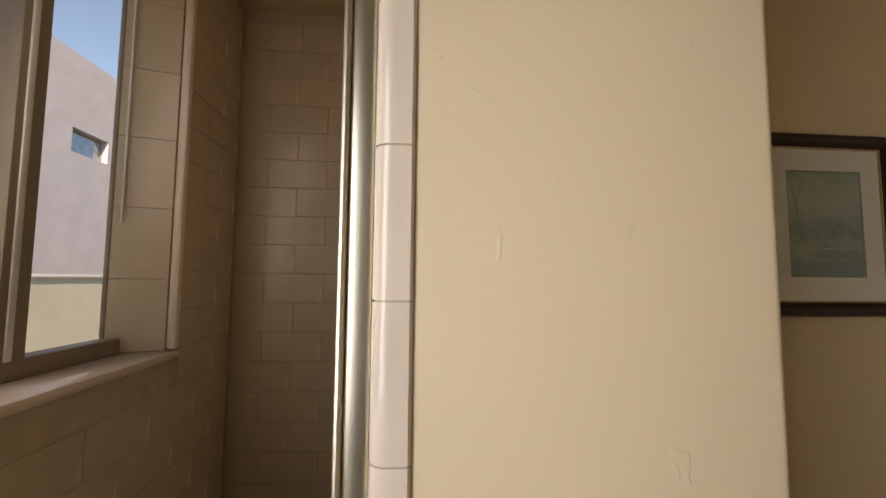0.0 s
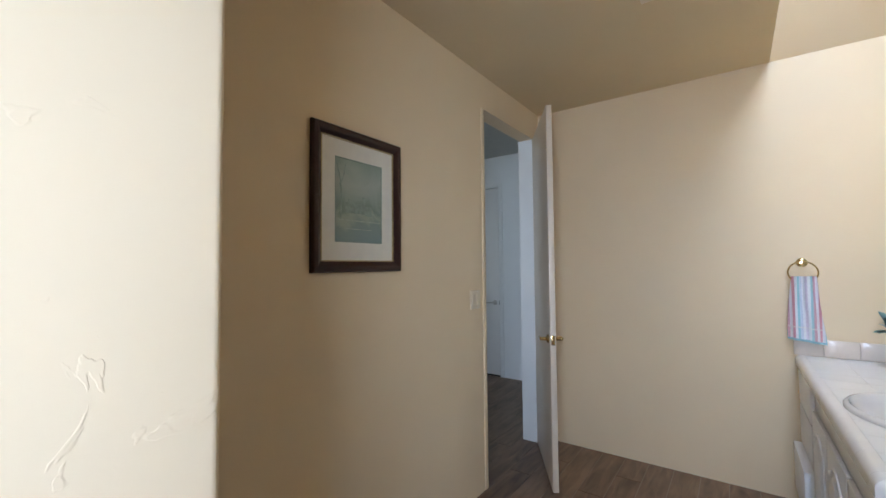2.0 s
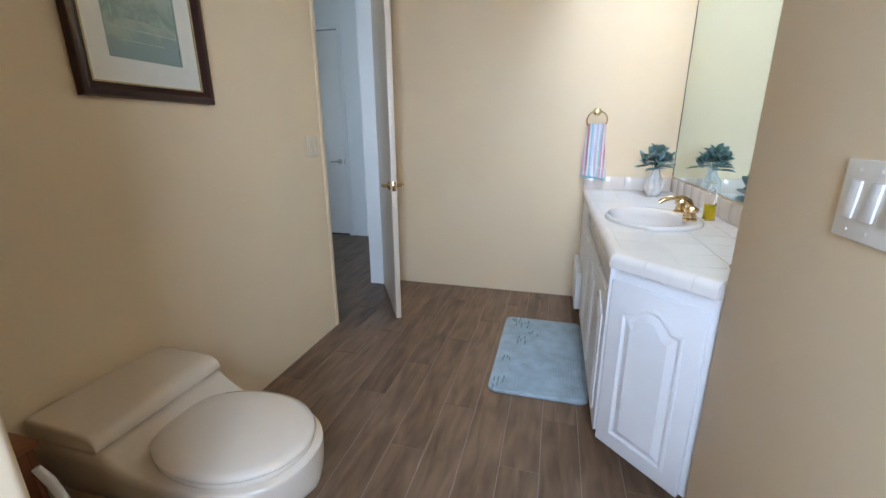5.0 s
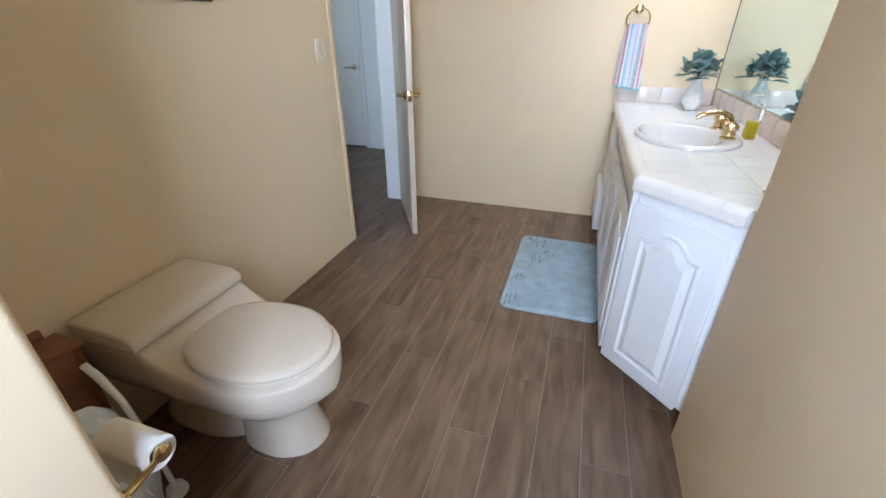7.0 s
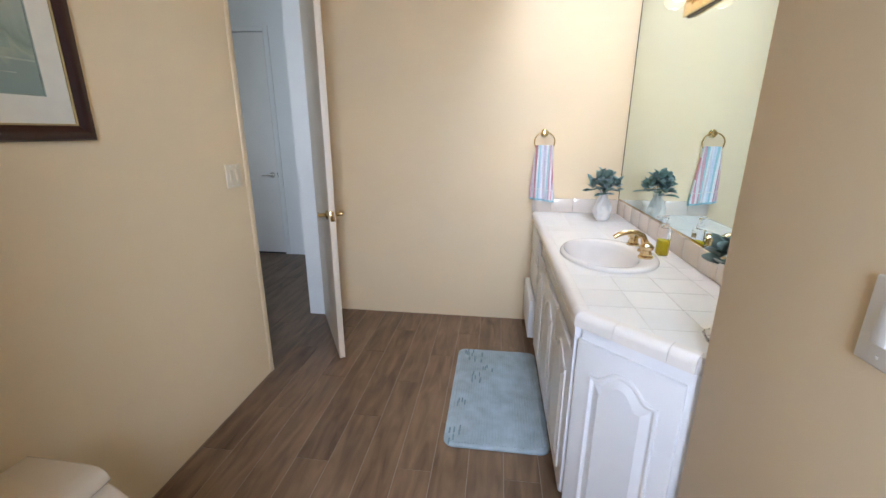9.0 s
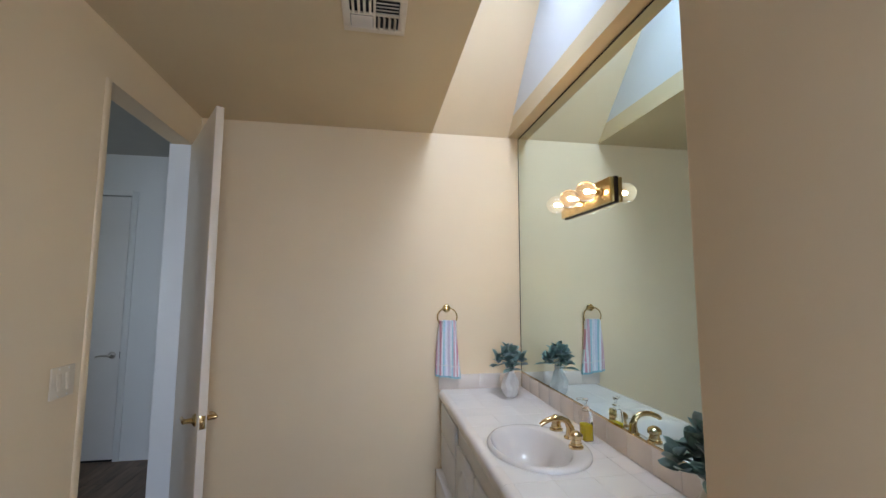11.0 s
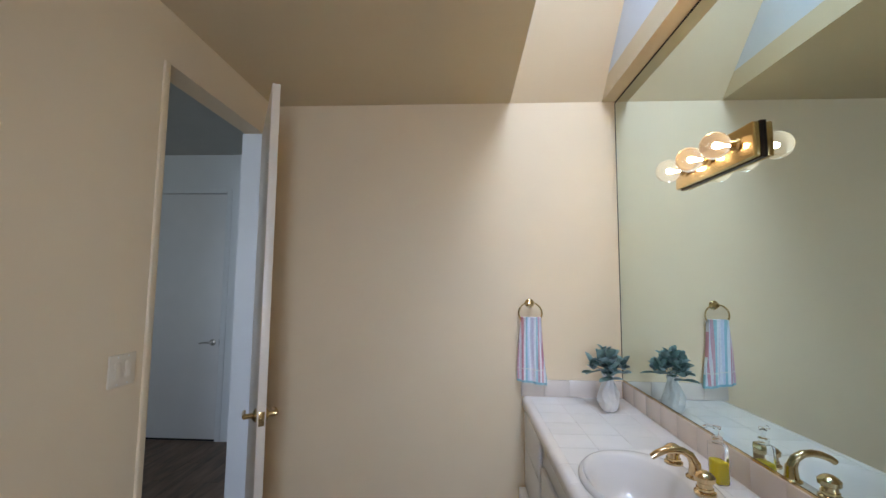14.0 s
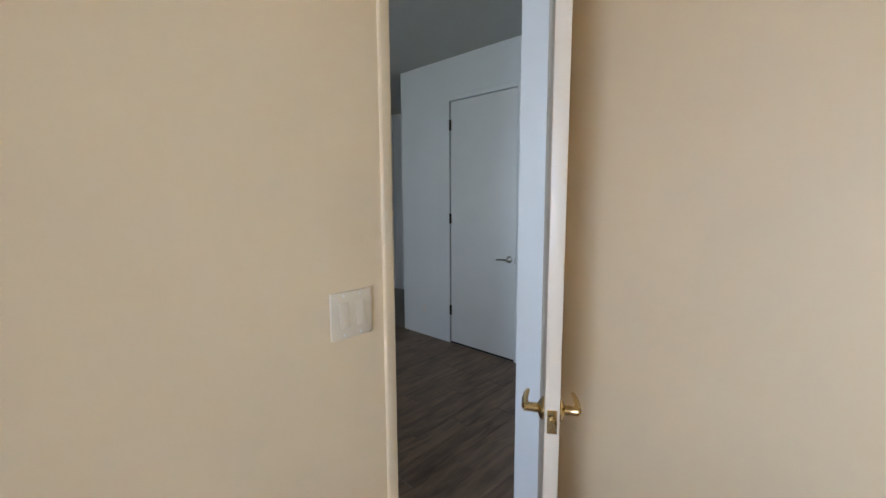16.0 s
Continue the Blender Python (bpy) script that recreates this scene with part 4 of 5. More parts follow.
def vanity_light():
    x0, x1, z0, z1 = 4.02, 4.49, 1.922, 2.034
    f = thing("vanity_light", 4.255, SOUTH + 0.007, 1.9, "Brass vanity light bar with three glowing globe bulbs", "wall lamp")
    back = under(f, "back_plate", box(x0, x1, SOUTH + 0.0075, SOUTH + 0.038, z0, z1, bevel=0.003), BRASS)
    under(f, "base_edge", box(x0 - 0.003, x1 + 0.003, SOUTH + 0.0073, SOUTH + 0.016, z0 - 0.003, z1 + 0.003), BRONZE)
    for i in range(3):
        cx, cz = 4.41 - i * 0.155, 1.982
        m = pose(cx, SOUTH + 0.037, cz, -90, 0, 0)
        cup = under(f, "socket", lathe([(0.024, 0), (0.024, 0.004), (0.017, 0.010), (0.017, 0.028), (0.0, 0.028)], 24, m), BRASS, "brass lamp socket")
        r = 0.046
        prof = [(0.014, 0.028)] + [(r * math.sin(a), 0.070 - r * math.cos(a)) for a in [0.36 + (math.pi - 0.42) * k / 14 for k in range(14)]] + [(0.0015, 0.116)]
        under(cup, "bulb", lathe(prof, 28, m), BULB, "glowing clear globe bulb").visible_shadow = False
        under(cup, "filament", lathe([(0.002, 0.032), (0.004, 0.046), (0.008, 0.058), (0.0095, 0.066), (0.006, 0.074), (0.001, 0.077)], 16, m), FILAMENT, "bright filament")
    return f


vanity_light()


# towel ring and towel
def towel_ring():
    y, z = -0.385, 1.405
    f = thing("towel_ring", EAST, y, z, "Polished brass towel ring on the wall", "towel ring")
    m = pose(EAST - 0.001, y, z, 0, -90, 0)
    under(f, "rosette", lathe([(0.027, 0), (0.027, 0.004), (0.022, 0.009), (0.014, 0.012), (0.011, 0.03), (0.014, 0.036), (0.012, 0.042), (0.0, 0.043)], 28, m), BRASS)
    R = 0.068
    ring = tube([(EAST - 0.032, y + R * math.sin(a), z - 0.058 + 0.0 + R * 0.92 * math.cos(a)) for a in [2 * math.pi * k / 40 for k in range(40)]], 0.0045, 10, closed=True)
    under(f, "ring", ring, BRASS, "brass ring")


towel_ring()


def towel():
    cy, top, bot = -0.388, 1.316, 0.955
    t = thing("hand_towel", EAST - 0.03, cy, bot, "Blue, white and pink striped hand towel hanging from a ring", "towel")

    def sheet(z0, z1, off):
        rings = []
        for i in range(15):
            v = i / 14
            z = z0 + (z1 - z0) * v
            s = (top - z) / (top - bot)
            half = 0.056 + 0.030 * min(1, s * 1.1)
            row_f, row_b = [], []
            for k in range(25):
                u = -1 + 2 * k / 24
                fold = 0.013 * math.sin(u * 6.4 + 0.6 + 0.7 * s) * (1.1 - 0.45 * s) + 0.004 * math.sin(u * 15 + 2 * s)
                yy = cy + u * half + 0.004 * math.sin(s * 4)
                row_f.append(Vector((EAST - 0.046 - off + fold - 0.012 * (1 - s), yy, z + 0.012 * (u - 1) * s)))
                row_b.append(Vector((EAST - 0.014 + fold * 0.25 - 0.006, yy, z + 0.012 * (u - 1) * s)))
            rings.append(row_f + row_b[::-1])
        return loft(rings)
    body = under(t, "cloth", sheet(top + 0.008, bot + 0.011, 0), TOWEL, "striped terry cloth", smooth=60)
    under(t, "hem", sheet(bot + 0.012, bot, 0.001), TOWEL_HEM, "plain blue hem", smooth=60)
    under(t, "band", sheet(1.035, 1.031, 0.002), PAPER, "white woven band", smooth=60)


towel()


# ---- picture ----
def picture():
    x0, x1, z0, z1 = 2.975, 3.478, 1.381, 1.979
    y = NORTH
    p = thing("framed_picture", (x0 + x1) / 2, y, z0, "Dark mahogany framed misty green watercolour with ivory mat", "picture")
    w = 0.045
    prof = [(0, 0.002), (0, 0.018), (0.006, 0.026), (0.018, 0.028), (0.030, 0.022), (0.036, 0.016), (w, 0.012), (w, 0.002)]
    corners = [(x0, z0, 1, 1), (x1, z0, -1, 1), (x1, z1, -1, -1), (x0, z1, 1, -1)]
    for i in range(4):
        a, b = corners[i], corners[(i + 1) % 4]
        rings = [[Vector((c[0] + c[2] * u, y - d, c[1] + c[3] * u)) for u, d in prof] for c in (a, b)]
        under(p, "frame_side", loft(rings), MAHOGANY, "dark mahogany moulding", smooth=40)
    k = w
    slip = boxes([(x0 + k, x1 - k, y - 0.013, y - 0.004, z0 + k, z0 + k + 0.005), (x0 + k, x1 - k, y - 0.013, y - 0.004, z1 - k - 0.005, z1 - k), (x0 + k, x0 + k + 0.005, y - 0.013, y - 0.004, z0 + k + 0.005, z1 - k - 0.005), (x1 - k - 0.005, x1 - k, y - 0.013, y - 0.004, z0 + k + 0.005, z1 - k - 0.005)])
    under(p, "slip", slip, GILT, "thin gilt slip")
    ax0, ax1, az0, az1 = 3.092, 3.362, 1.506, 1.858
    m0, m1, mz0, mz1 = x0 + k + 0.005, x1 - k - 0.005, z0 + k + 0.005, z1 - k - 0.005
    ring = lambda a, c, d, e, yy: [Vector((a, yy, d)), Vector((c, yy, d)), Vector((c, yy, e)), Vector((a, yy, e))]
    under(p, "mat", loft([ring(m0, m1, mz0, mz1, y - 0.004), ring(m0, m1, mz0, mz1, y - 0.008), ring(ax0, ax1, az0, az1, y - 0.008), ring(ax0 + 0.001, ax1 - 0.001, az0 + 0.001, az1 - 0.001, y - 0.004)], cap=False), MATBOARD, "ivory mat", smooth=0)
    bev = boxes([(ax0, ax0 + 0.004, y - 0.0075, y - 0.0045, az0, az1), (ax1 - 0.004, ax1, y - 0.0075, y - 0.0045, az0, az1), (ax0, ax1, y - 0.0075, y - 0.0045, az0, az0 + 0.004), (ax0, ax1, y - 0.0075, y - 0.0045, az1 - 0.004, az1)])
    under(p, "inner_line", bev, ART_DARK)
    art = under(p, "painting", box(ax0, ax1, y - 0.0045, y - 0.0035, az0, az1), ART, "misty green watercolour of a house by water")
    art.data.transform(Matrix.Translation(place_of(p)))
    art.location = -place_of(p)
    yy = y - 0.0049
    tree = bmesh.new()
    for pts, r in (([(3.125, 1.60), (3.128, 1.70), (3.124, 1.76), (3.105, 1.83)], 0.0035), ([(3.126, 1.75), (3.142, 1.79), (3.15, 1.835)], 0.0022), ([(3.128, 1.72), (3.118, 1.75)], 0.002)):
        t = tube([(a, yy, b) for a, b in pts], r, 6)
        me = bpy.data.meshes.new("tmp")
        t.to_mesh(me)
        t.free()
        tree.from_mesh(me)
        bpy.data.meshes.remove(me)
    tree.transform(Matrix.Translation((0, yy, 0)) @ Matrix.Diagonal((1, 0.12, 1, 1)) @ Matrix.Translation((0, -yy, 0)))
    under(p, "painted_tree", tree, ART_DARK)
    manor = boxes([(3.15, 3.26, yy, yy + 0.0003, 1.63, 1.675), (3.26, 3.30, yy, yy + 0.0003, 1.625, 1.665), (3.245, 3.262, yy, yy + 0.0003, 1.675, 1.705), (3.165, 3.172, yy, yy + 0.0003, 1.675, 1.69)])
    under(p, "painted_house", manor, ART_DARK)
    bank = boxes([(3.10, 3.355, yy, yy + 0.0003, 1.597, 1.602), (3.15, 3.30, yy, yy + 0.0003, 1.562, 1.565)])
    under(p, "painted_bank", bank, ART_WATER)


picture()


# ---- switches ----
def switch_plate(name, cx, y, z0, z1, gangs, w, face, mat, label):
    """Decorator switch plate. face: -1 looks south, +1 looks north."""
    t = thing(name, cx, y, (z0 + z1) / 2, label, "light switch")
    d = lambda a, b: (y + face * a, y + face * b)
    under(t, "plate", box(cx - w / 2, cx + w / 2, *sorted(d(0.0005, 0.007)), z0, z1, bevel=0.003, segs=3), mat)
    for g in range(gangs):
        gx = cx + (g - (gangs - 1) / 2) * 0.046
        zc = (z0 + z1) / 2
        bm = box(gx - 0.0125, gx + 0.0125, *sorted(d(0.006, 0.0105)), zc - 0.030, zc + 0.030, bevel=0.002)
        bm.transform(Matrix.Translation((gx, y, zc)) @ Matrix.Rotation(radians(6 if face < 0 else 3.5) * face, 4, "X") @ Matrix.Translation((-gx, -y, -zc)))
        bm.transform(Matrix.Translation((0, face * 0.001, 0)))
        r = under(t, "rocker", bm, WHITE_PLASTIC if face > 0 else mat, "white rocker")
        under(t, "gap", box(gx - 0.0142, gx + 0.0142, *sorted(d(0.0068, 0.0072)), zc - 0.032, zc + 0.032), mat)
        for s in (-1, 1):
            under(t, "screw", lathe([(0.003, 0), (0.003, 0.001), (0.0, 0.0014)], 10, pose(gx, y + face * 0.007, zc + s * 0.048, -90 * face, 0, 0)), WHITE_PLASTIC)
    return t


switch_plate("light_switch", 4.18, NORTH, 1.137, 1.252, 2, 0.118, -1, IVORY, "Ivory double rocker light switch beside the doorway")
switch_plate("light_switch", 2.783, PART_N, 1.098, 1.225, 3, 0.164, 1, PLASTIC, "Ivory triple rocker light switch on the partition")


# ---- ceiling vent ----
def vent():
    x0, x1, y0, y1 = 3.878, 4.118, 0.006, 0.262
    z = CEILING
    v = thing("ceiling_vent", (x0 + x1) / 2, (y0 + y1) / 2, z, "Cream metal ceiling vent with four banks of slats", "vent")
    # black sheet stands in for the dark of the duct behind the slats
    under(v, "duct_shade", box(x0 + 0.03, x1 - 0.03, y0 + 0.03, y1 - 0.03, z - 0.003, z - 0.001), BLACK)
    under(v, "frame", boxes([(x0, x0 + 0.03, y0, y1, z - 0.010, z - 0.0005), (x1 - 0.03, x1, y0, y1, z - 0.010, z - 0.0005), (x0 + 0.03, x1 - 0.03, y0, y0 + 0.03, z - 0.010, z - 0.0005), (x0 + 0.03, x1 - 0.03, y1 - 0.03, y1, z - 0.010, z - 0.0005)], bevel=0.0025), VENT)
    cx, cy = (x0 + x1) / 2, (y0 + y1) / 2
    under(v, "divider", boxes([(cx - 0.005, cx + 0.005, y0 + 0.03, y1 - 0.03, z - 0.011, z - 0.003), (x0 + 0.03, x1 - 0.03, cy - 0.005, cy + 0.005, z - 0.0112, z - 0.0032)]), VENT)
    for qx in (0, 1):
        for qy in (0, 1):
            ax0, ax1 = (x0 + 0.033, cx - 0.007) if qx == 0 else (cx + 0.007, x1 - 0.033)
            ay0, ay1 = (y0 + 0.033, cy - 0.007) if qy == 0 else (cy + 0.007, y1 - 0.033)
            for i in range(4):
                u = (i + 0.5) / 4
                if (qx + qy) % 2:
                    yy = ay0 + (ay1 - ay0) * u
                    s = box(ax0, ax1, -0.0065, 0.0065, -0.0012, 0.0012)
                    s.transform(Matrix.Translation((0, yy, z - 0.013)) @ Matrix.Rotation(radians(50 if qx else -50), 4, "X"))
                else:
                    xx = ax0 + (ax1 - ax0) * u
                    s = box(-0.0065, 0.0065, ay0, ay1, -0.0012, 0.0012)
                    s.transform(Matrix.Translation((xx, 0, z - 0.013)) @ Matrix.Rotation(radians(50 if qy else -50), 4, "Y"))
                under(v, "slat", s, VENT)


vent()


# ---- bath mat ----
def bath_mat():
    x0, x1, y0, y1 = 3.815, 4.70, -0.36, 0.135
    t = thing("bath_mat", (x0 + x1) / 2, (y0 + y1) / 2, 0, "Pale blue ribbed plush bath mat on the floor", "bath mat")
    r = 0.05
    out = []
    for cx, cy, a0 in ((x1 - r, y1 - r, 0), (x0 + r, y1 - r, 90), (x0 + r, y0 + r, 180), (x1 - r, y0 + r, 270)):
        out += [(cx + r * math.cos(radians(a0 + k * 15)), cy + r * math.sin(radians(a0 + k * 15))) for k in range(7)]
    under(t, "base", prism(out, 0.001, 0.014, bevel=0.004, vertical=False), MAT, "plush edge")
    n = 34
    for i in range(n):
        y = y0 + 0.018 + (y1 - y0 - 0.036) * (i + 0.5) / n
        w = (y1 - y0 - 0.036) / n * 0.46
        ins = 0.018 + (0.03 if i in (0, n - 1) else 0.008 if i in (1, n - 2) else 0)
        under(t, "rib", box(x0 + ins, x1 - ins, y - w, y + w, 0.0125, 0.0205, bevel=0.0035), MAT)
    # dark strips laid on the ribs paint the shade in pressed creases
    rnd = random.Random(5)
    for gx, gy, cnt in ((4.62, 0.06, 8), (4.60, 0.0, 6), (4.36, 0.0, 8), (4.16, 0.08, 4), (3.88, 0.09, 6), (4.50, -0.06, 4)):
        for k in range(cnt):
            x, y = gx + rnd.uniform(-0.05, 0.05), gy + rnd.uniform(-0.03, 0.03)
            under(t, "crease_shade", box(x - 0.020, x + 0.020, y - 0.004, y + 0.004, 0.0195, 0.0212, bevel=0.0006), MAT_DARK)
    return t


bath_mat()


# ---- toilet ----
def toilet():
    cx = 2.845
    t = thing("toilet", cx, 0.9, 0, "Low one-piece bone-coloured toilet with closed lid", "toilet")

    def egg(cx, y_back, y_front, half, z, n=40, square=2.3):
        mid = y_front + (y_back - y_front) * 0.48
        pts = []
        for i in range(n):
            a = 2 * math.pi * i / n
            c, s = math.cos(a), math.sin(a)
            ex = 2 / square if s > 0 else 1.0
            px = half * math.copysign(abs(c) ** ex, c)
            py = mid + (y_back - mid) * math.copysign(abs(s) ** ex, s) if s > 0 else mid + (mid - y_front) * s
            pts.append(Vector((cx + px, py, z)))
        return pts
    # one-piece body: tank, sloping shoulder and bowl in one skin
    secs = []
    for y in [1.236, 1.15, 1.06, 1.0, 0.985, 0.97, 0.95, 0.925, 0.90, 0.87, 0.84, 0.80, 0.76, 0.72] + [0.72 - 0.240 * math.sin(k * math.pi / 20) for k in range(1, 10)] + [0.4802]:
        u = max(0.0, (0.72 - y) / 0.240)
        hw = 0.199 * math.sqrt(max(0.0, 1 - u * u)) + 0.003 if u else 0.202 + 0.012 * min(1.0, max(0.0, (y - 0.86) / 0.11)) ** 0.7
        drop = min(1.0, max(0.0, (0.982 - y) / 0.182))
        zt = 0.454 - 0.068 * (1 - (1 - drop) ** 2.4)
        zb = 0.205 + 0.075 * u * u
        h = zt - zb
        half = [(0.45, zb), (0.68, zb + 0.07 * h), (0.84, zb + 0.20 * h), (0.94, zb + 0.38 * h), (0.99, zb + 0.58 * h), (1.0, zt - 0.16 * h), (0.993, zt - 0.07 * h), (0.97, zt - 0.02 * h), (0.93, zt)]
        secs.append([Vector((cx - q * hw, y, z)) for q, z in half] + [Vector((cx + q * hw, y, z)) for q, z in half[::-1]])
    under(t, "bowl", loft(secs), CERAMIC, smooth=70)
    prof = [(1.238, 0.457), (0.990, 0.457), (0.986, 0.459), (0.984, 0.466), (0.987, 0.480), (0.995, 0.494), (1.010, 0.504), (1.035, 0.509), (1.09, 0.512), (1.16, 0.514), (1.238, 0.514)]
    rings = []
    for q, k in ((-1, 0.72), (-0.997, 0.86), (-0.985, 0.95), (-0.96, 1.0), (-0.5, 1.02), (0, 1.03), (0.5, 1.02), (0.96, 1.0), (0.985, 0.95), (0.997, 0.86), (1, 0.72)):
        rings.append([Vector((cx + 0.214 * q, 1.238 - (1.238 - y) * (1 - 0.03 * (1 - min(k, 1))), 0.4575 + (z - 0.457) * k)) for y, z in prof])
    under(t, "tank_lid", loft(rings), CERAMIC, "tank lid with rounded edges", smooth=50)
    seat = [egg(cx, 0.972, 0.506, 0.179, 0.388, square=2.25), egg(cx, 0.972, 0.504, 0.182, 0.394, square=2.25), egg(cx, 0.972, 0.506, 0.180, 0.404, square=2.25)]
    under(t, "seat", loft(seat), CERAMIC, smooth=60)
    cover = [egg(cx, 0.975, 0.503, 0.181, 0.406, square=2.25), egg(cx, 0.975, 0.499, 0.185, 0.412, square=2.25), egg(cx, 0.975, 0.503, 0.182, 0.422, square=2.25), egg(cx, 0.955, 0.528, 0.165, 0.428, square=2.25), egg(cx, 0.90, 0.60, 0.10, 0.431, square=2.25)]
    under(t, "seat_cover", loft(cover), CERAMIC, "closed lid", smooth=60)
    foot = [egg(cx, 0.87, 0.562, 0.116, 0.001, square=2.6), egg(cx, 0.87, 0.566, 0.113, 0.02, square=2.6), egg(cx, 0.87, 0.59, 0.098, 0.11, square=2.6), egg(cx, 0.88, 0.585, 0.104, 0.17, square=2.6), egg(cx, 0.90, 0.555, 0.14, 0.235, square=2.8)]
    under(t, "pedestal", loft(foot), CERAMIC, smooth=60)
    rear = [egg(cx, 1.22, 0.80, 0.118, 0.001, square=3), egg(cx, 1.22, 0.80, 0.115, 0.03, square=3), egg(cx, 1.22, 0.83, 0.075, 0.065, square=3), egg(cx, 1.22, 0.84, 0.065, 0.27, square=3)]
    under(t, "trapway_foot", loft(rear), CERAMIC, smooth=60)
    for s in (-1, 1):
        under(t, "bolt_cap", lathe([(0.014, 0), (0.013, 0.012), (0.006, 0.018), (0.0, 0.019)], 16, pose(cx + s * 0.095, 1.0, 0.03)), CERAMIC)


toilet()


def paper_holder():
    x, y0, y1, z = 2.34, 0.475, 0.590, 0.640
    h = thing("toilet_paper_holder", STUB_E, 0.51, z, "Brass toilet paper holder on the wall", "paper holder")
    for y in (y0 - 0.006, y1 + 0.010):
        m = pose(STUB_E + 0.0005, y, z - 0.02, 0, 90, 0)
        a = under(h, "arm", tube([(STUB_E + 0.004, y, z - 0.02), (x - 0.02, y, z - 0.012), (x + 0.004, y, z)], [0.008, 0.0055, 0.007], 12), BRASS, "brass arm")
        under(a, "rosette", lathe([(0.026, 0), (0.026, 0.004), (0.018, 0.010), (0.010, 0.014)], 24, m), BRASS)
    under(h, "spindle", tube([(x, y0 - 0.008, z), (x, y1 + 0.012, z)], 0.009, 14), BRASS)
    under(h, "end_cap", lathe([(0.016, 0), (0.017, 0.003), (0.012, 0.007), (0.0, 0.008)], 20, pose(x, y0 - 0.010, z, 90, 0, 0)), BRASS, "round brass end")
    r = thing("toilet_paper_roll", x, 0.51, z - 0.05, "Part-used white toilet paper roll on a brass holder", "toilet paper")
    m = pose(x, y0, z - 0.008, -90, 0, 0)
    L = y1 - y0
    under(r, "paper", lathe([(0.018, 0), (0.032, 0), (0.032, L), (0.018, L), (0.018, 0.0)], 40, m), PAPER, smooth=50)
    bm = bmesh.new()
    rows = []
    for i in range(9):
        u = i / 8
        rows.append([bm.verts.new((x - 0.0325 - 0.004 * math.sin(3 * u), y0 + 0.002 + (L - 0.004) * k / 6, z - 0.008 - 0.075 * u + (0.012 * math.sin(k * 2.1) if i == 8 else 0))) for k in range(7)])
    for a, b in zip(rows, rows[1:]):
        for k in range(6):
            bm.faces.new((a[k], a[k + 1], b[k + 1], b[k]))
    bmesh.ops.solidify(bm, geom=list(bm.faces), thickness=0.0006)
    under(r, "loose_sheet", bm, PAPER, "torn hanging sheet", smooth=60)


paper_holder()


def waste_bin():
    x0, x1, y0, y1, h = 2.29, 2.58, 1.115, 1.238, 0.50
    w = thing("wooden_bin", 2.43, 1.18, 0, "Red-brown wooden bin beside the toilet", "bin")
    under(w, "side_panel", box(x0, x0 + 0.015, y0, y1, 0.001, h, bevel=0.003), BROWN_WOOD)
    under(w, "side_panel", box(x1 - 0.015, x1, y0, y1, 0.001, h, bevel=0.003), BROWN_WOOD)
    under(w, "front_panel", box(x0 + 0.015, x1 - 0.015, y0, y0 + 0.015, 0.001, h, bevel=0.003), BROWN_WOOD)
    under(w, "back_panel", box(x0 + 0.015, x1 - 0.015, y1 - 0.015, y1, 0.001, h + 0.04, bevel=0.003), BROWN_WOOD)
    under(w, "top_board", box(x0 - 0.01, x1 + 0.01, y0 - 0.01, y1 - 0.02, h, h + 0.016, bevel=0.004), BROWN_WOOD)
    b = thing("waste_bag", 2.425, 0.955, 0, "Crumpled white plastic waste bag on the floor", "bag")
    rnd = random.Random(2)
    rings = []
    for z, r in ((0.001, 0.07), (0.03, 0.095), (0.14, 0.105), (0.26, 0.10), (0.36, 0.085), (0.41, 0.055), (0.43, 0.02)):
        rings.append([Vector((2.425 + r * math.cos(a) * (1 + 0.10 * math.sin(5 * a + z * 20)), 0.955 + r * math.sin(a) * (1 + 0.12 * math.cos(4 * a + z * 14)), z + (0.012 * math.sin(6 * a) if z > 0.2 else 0))) for a in [2 * math.pi * k / 40 for k in range(40)]])
    under(b, "bag", loft(rings), BAG, smooth=40)
    br = thing("toilet_brush", 2.535, 0.90, 0, "White plastic toilet brush standing beside the toilet", "toilet brush")
    under(br, "foot", lathe([(0.030, 0.001), (0.032, 0.006), (0.026, 0.03), (0.012, 0.036), (0.0, 0.036)], 28, pose(2.535, 0.90, 0)), PAINT)
    under(br, "handle", tube([(2.535, 0.90, 0.02), (2.535, 0.915, 0.25), (2.535, 0.945, 0.39), (2.527, 0.98, 0.48), (2.518, 0.995, 0.52)], [0.008, 0.008, 0.009, 0.011, 0.009], 12), PAINT)


waste_bin()


# ---- pieces of the setting ----
FLOOR = bpy.data.objects["floor"]


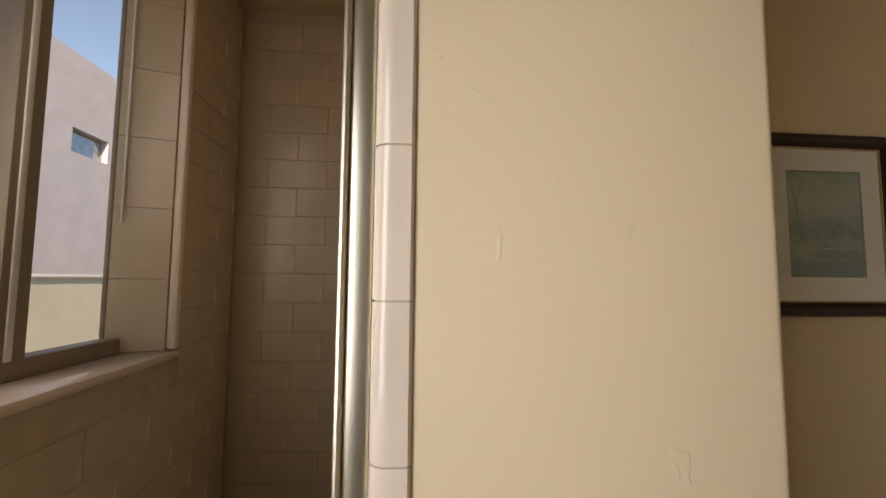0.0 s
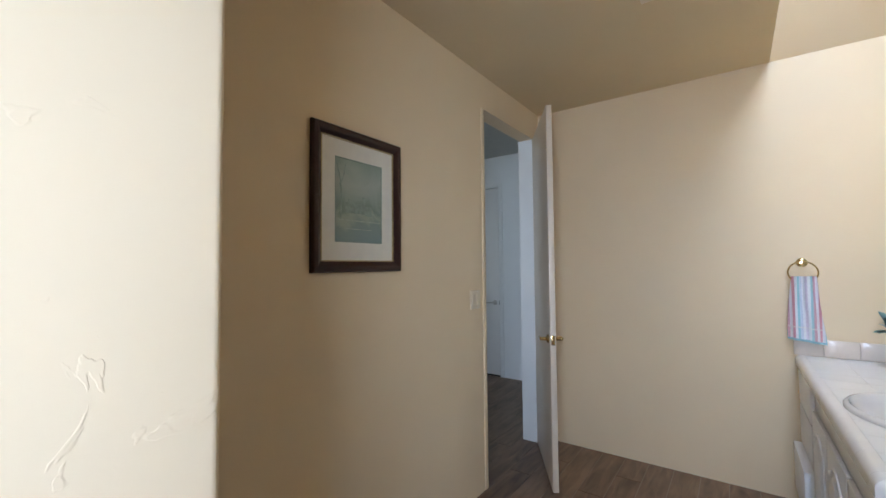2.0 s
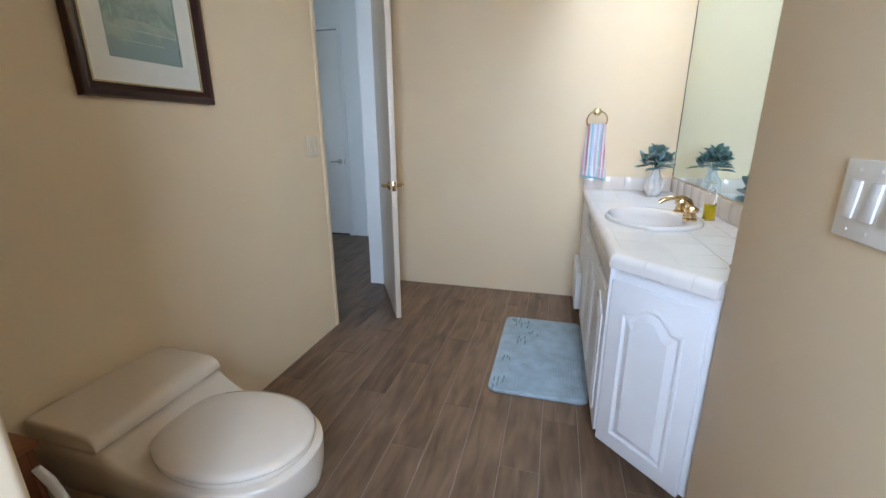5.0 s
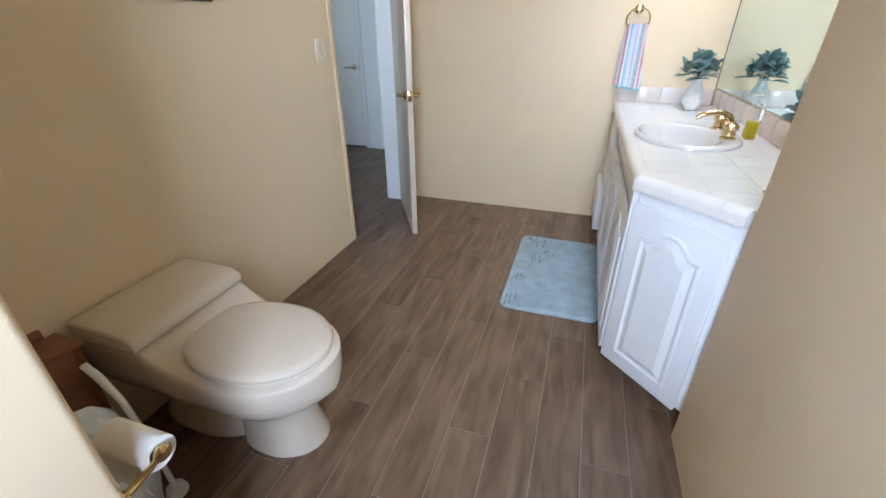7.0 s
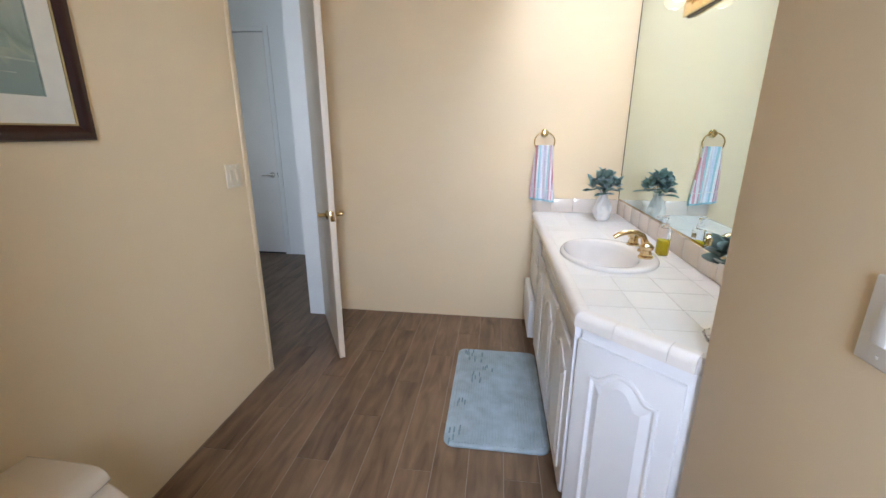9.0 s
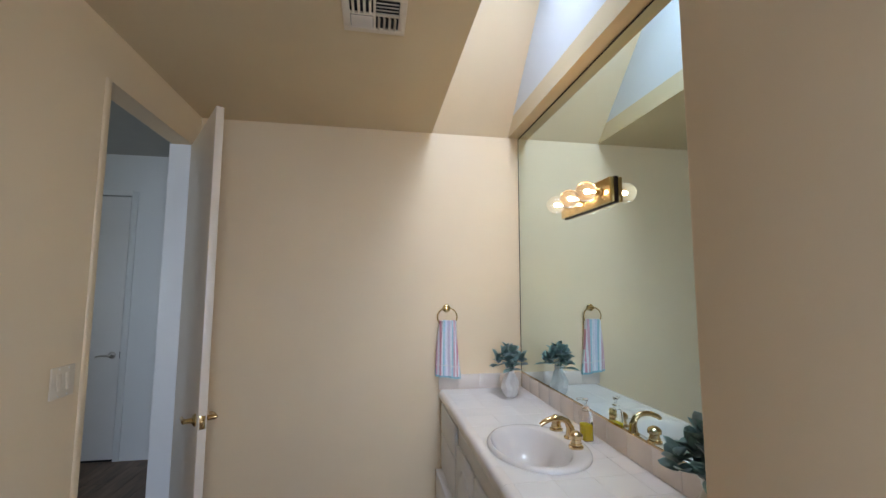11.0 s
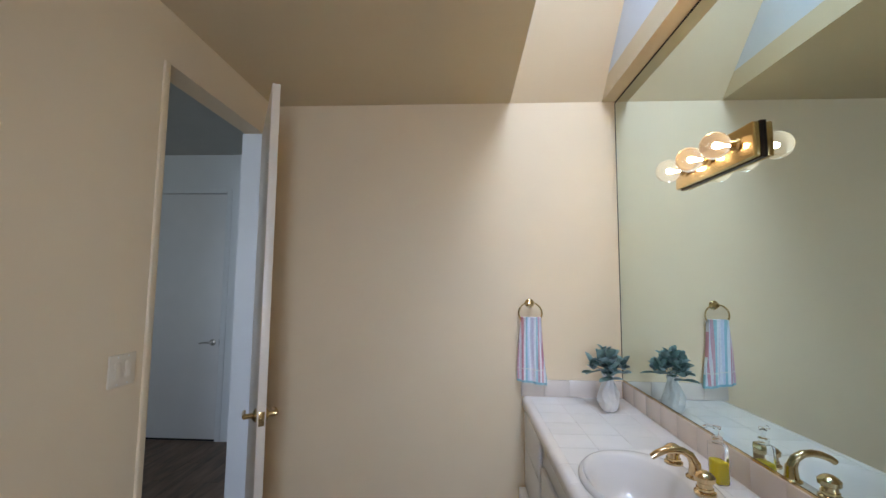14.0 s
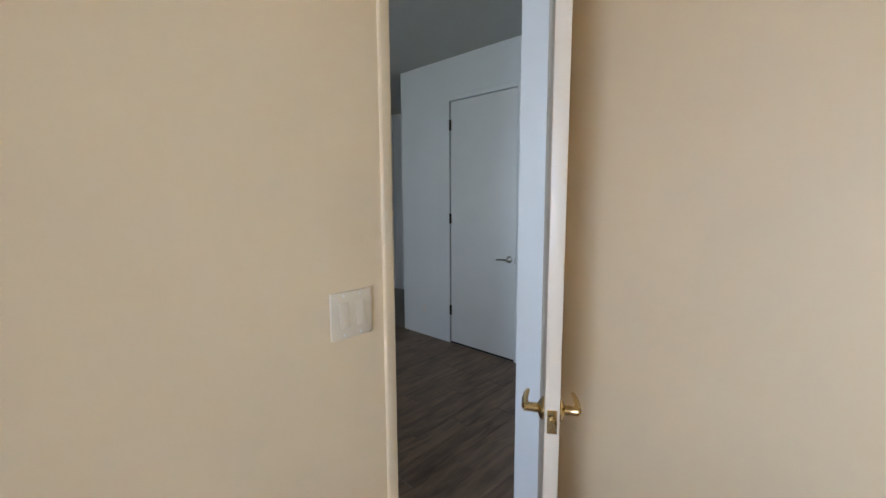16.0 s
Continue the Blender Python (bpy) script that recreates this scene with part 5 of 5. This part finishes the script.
def plank_mesh(length, width):
    return mesh_of("plank", box(0.0015, length - 0.0015, 0.0015, width - 0.0015, -0.009, 0.0, bevel=0.0008, segs=1), PLANK, 0)


def planks():
    L, W, y_line = 0.948, 0.1545, 0.0085
    full = plank_mesh(L, W)
    for k in range(-15, 37):
        y = y_line + k * W
        if y < -2.3 or y > 5.5:
            continue
        off = (3.033 - 0.316 * k) % L
        x = 1.2 + (off - 1.2) % L - L
        while x < 6.65:
            a, b = max(x, 1.36 if y < 1.3 else 2.4), min(x + L, 6.65 if y > 1.2 else 5.36 if y > -1.1 else 3.3)
            if b - a > 0.03 and y > -2.25 and y < 5.45:
                o = new("plank", full if b - a > L - 0.001 else plank_mesh(b - a, W))
                o.parent, o.location = FLOOR, (a, y, 0)
            x += L


planks()


def shower_tiles():
    tl, th = 0.168, 0.0835
    me = {}

    def tile(parent, w, x, y, z, turn):
        key = round(w, 3)
        if key not in me:
            me[key] = mesh_of("tile", box(0.0007, w - 0.0007, -0.0018, 0.0, 0.0007, th - 0.0007, bevel=0.0007, segs=1), TILE, 0)
        o = new("tile", me[key])
        o.parent = parent
        o.matrix_local = pose(x, y, z, 0, 0, turn)
    north, west = bpy.data.objects["wall_shower_north"], bpy.data.objects["wall_shower_west"]
    rows = int(SH_CEIL / th) + 1
    for r in range(rows):
        z = 1.395 - 17 * th + r * th + 0.023
        if z + th > SH_CEIL + 0.02 or z < 0:
            continue
        for parent, start, end, turn in ((north, WEST + 0.006, STUB_W - 0.005, 0), (west, 0.40, NORTH - 0.006, 90)):
            u = start - (tl / 2 if r % 2 else 0)
            while u < end - 0.002:
                a, b = max(u, start), min(u + tl, end)
                u += tl
                if b - a < 0.006:
                    continue
                if turn == 0:
                    tile(parent, b - a, a, NORTH - 0.0005, z, 0)
                    continue
                spans = [(a, b)]
                if z + th > 1.315 and z < 2.19:
                    spans = [(max(a, 0.984), b)] if b > 0.99 else []
                for p, q in spans:
                    if q - p > 0.006:
                        tile(parent, q - p, WEST + 0.0005, p, z, 90)


shower_tiles()
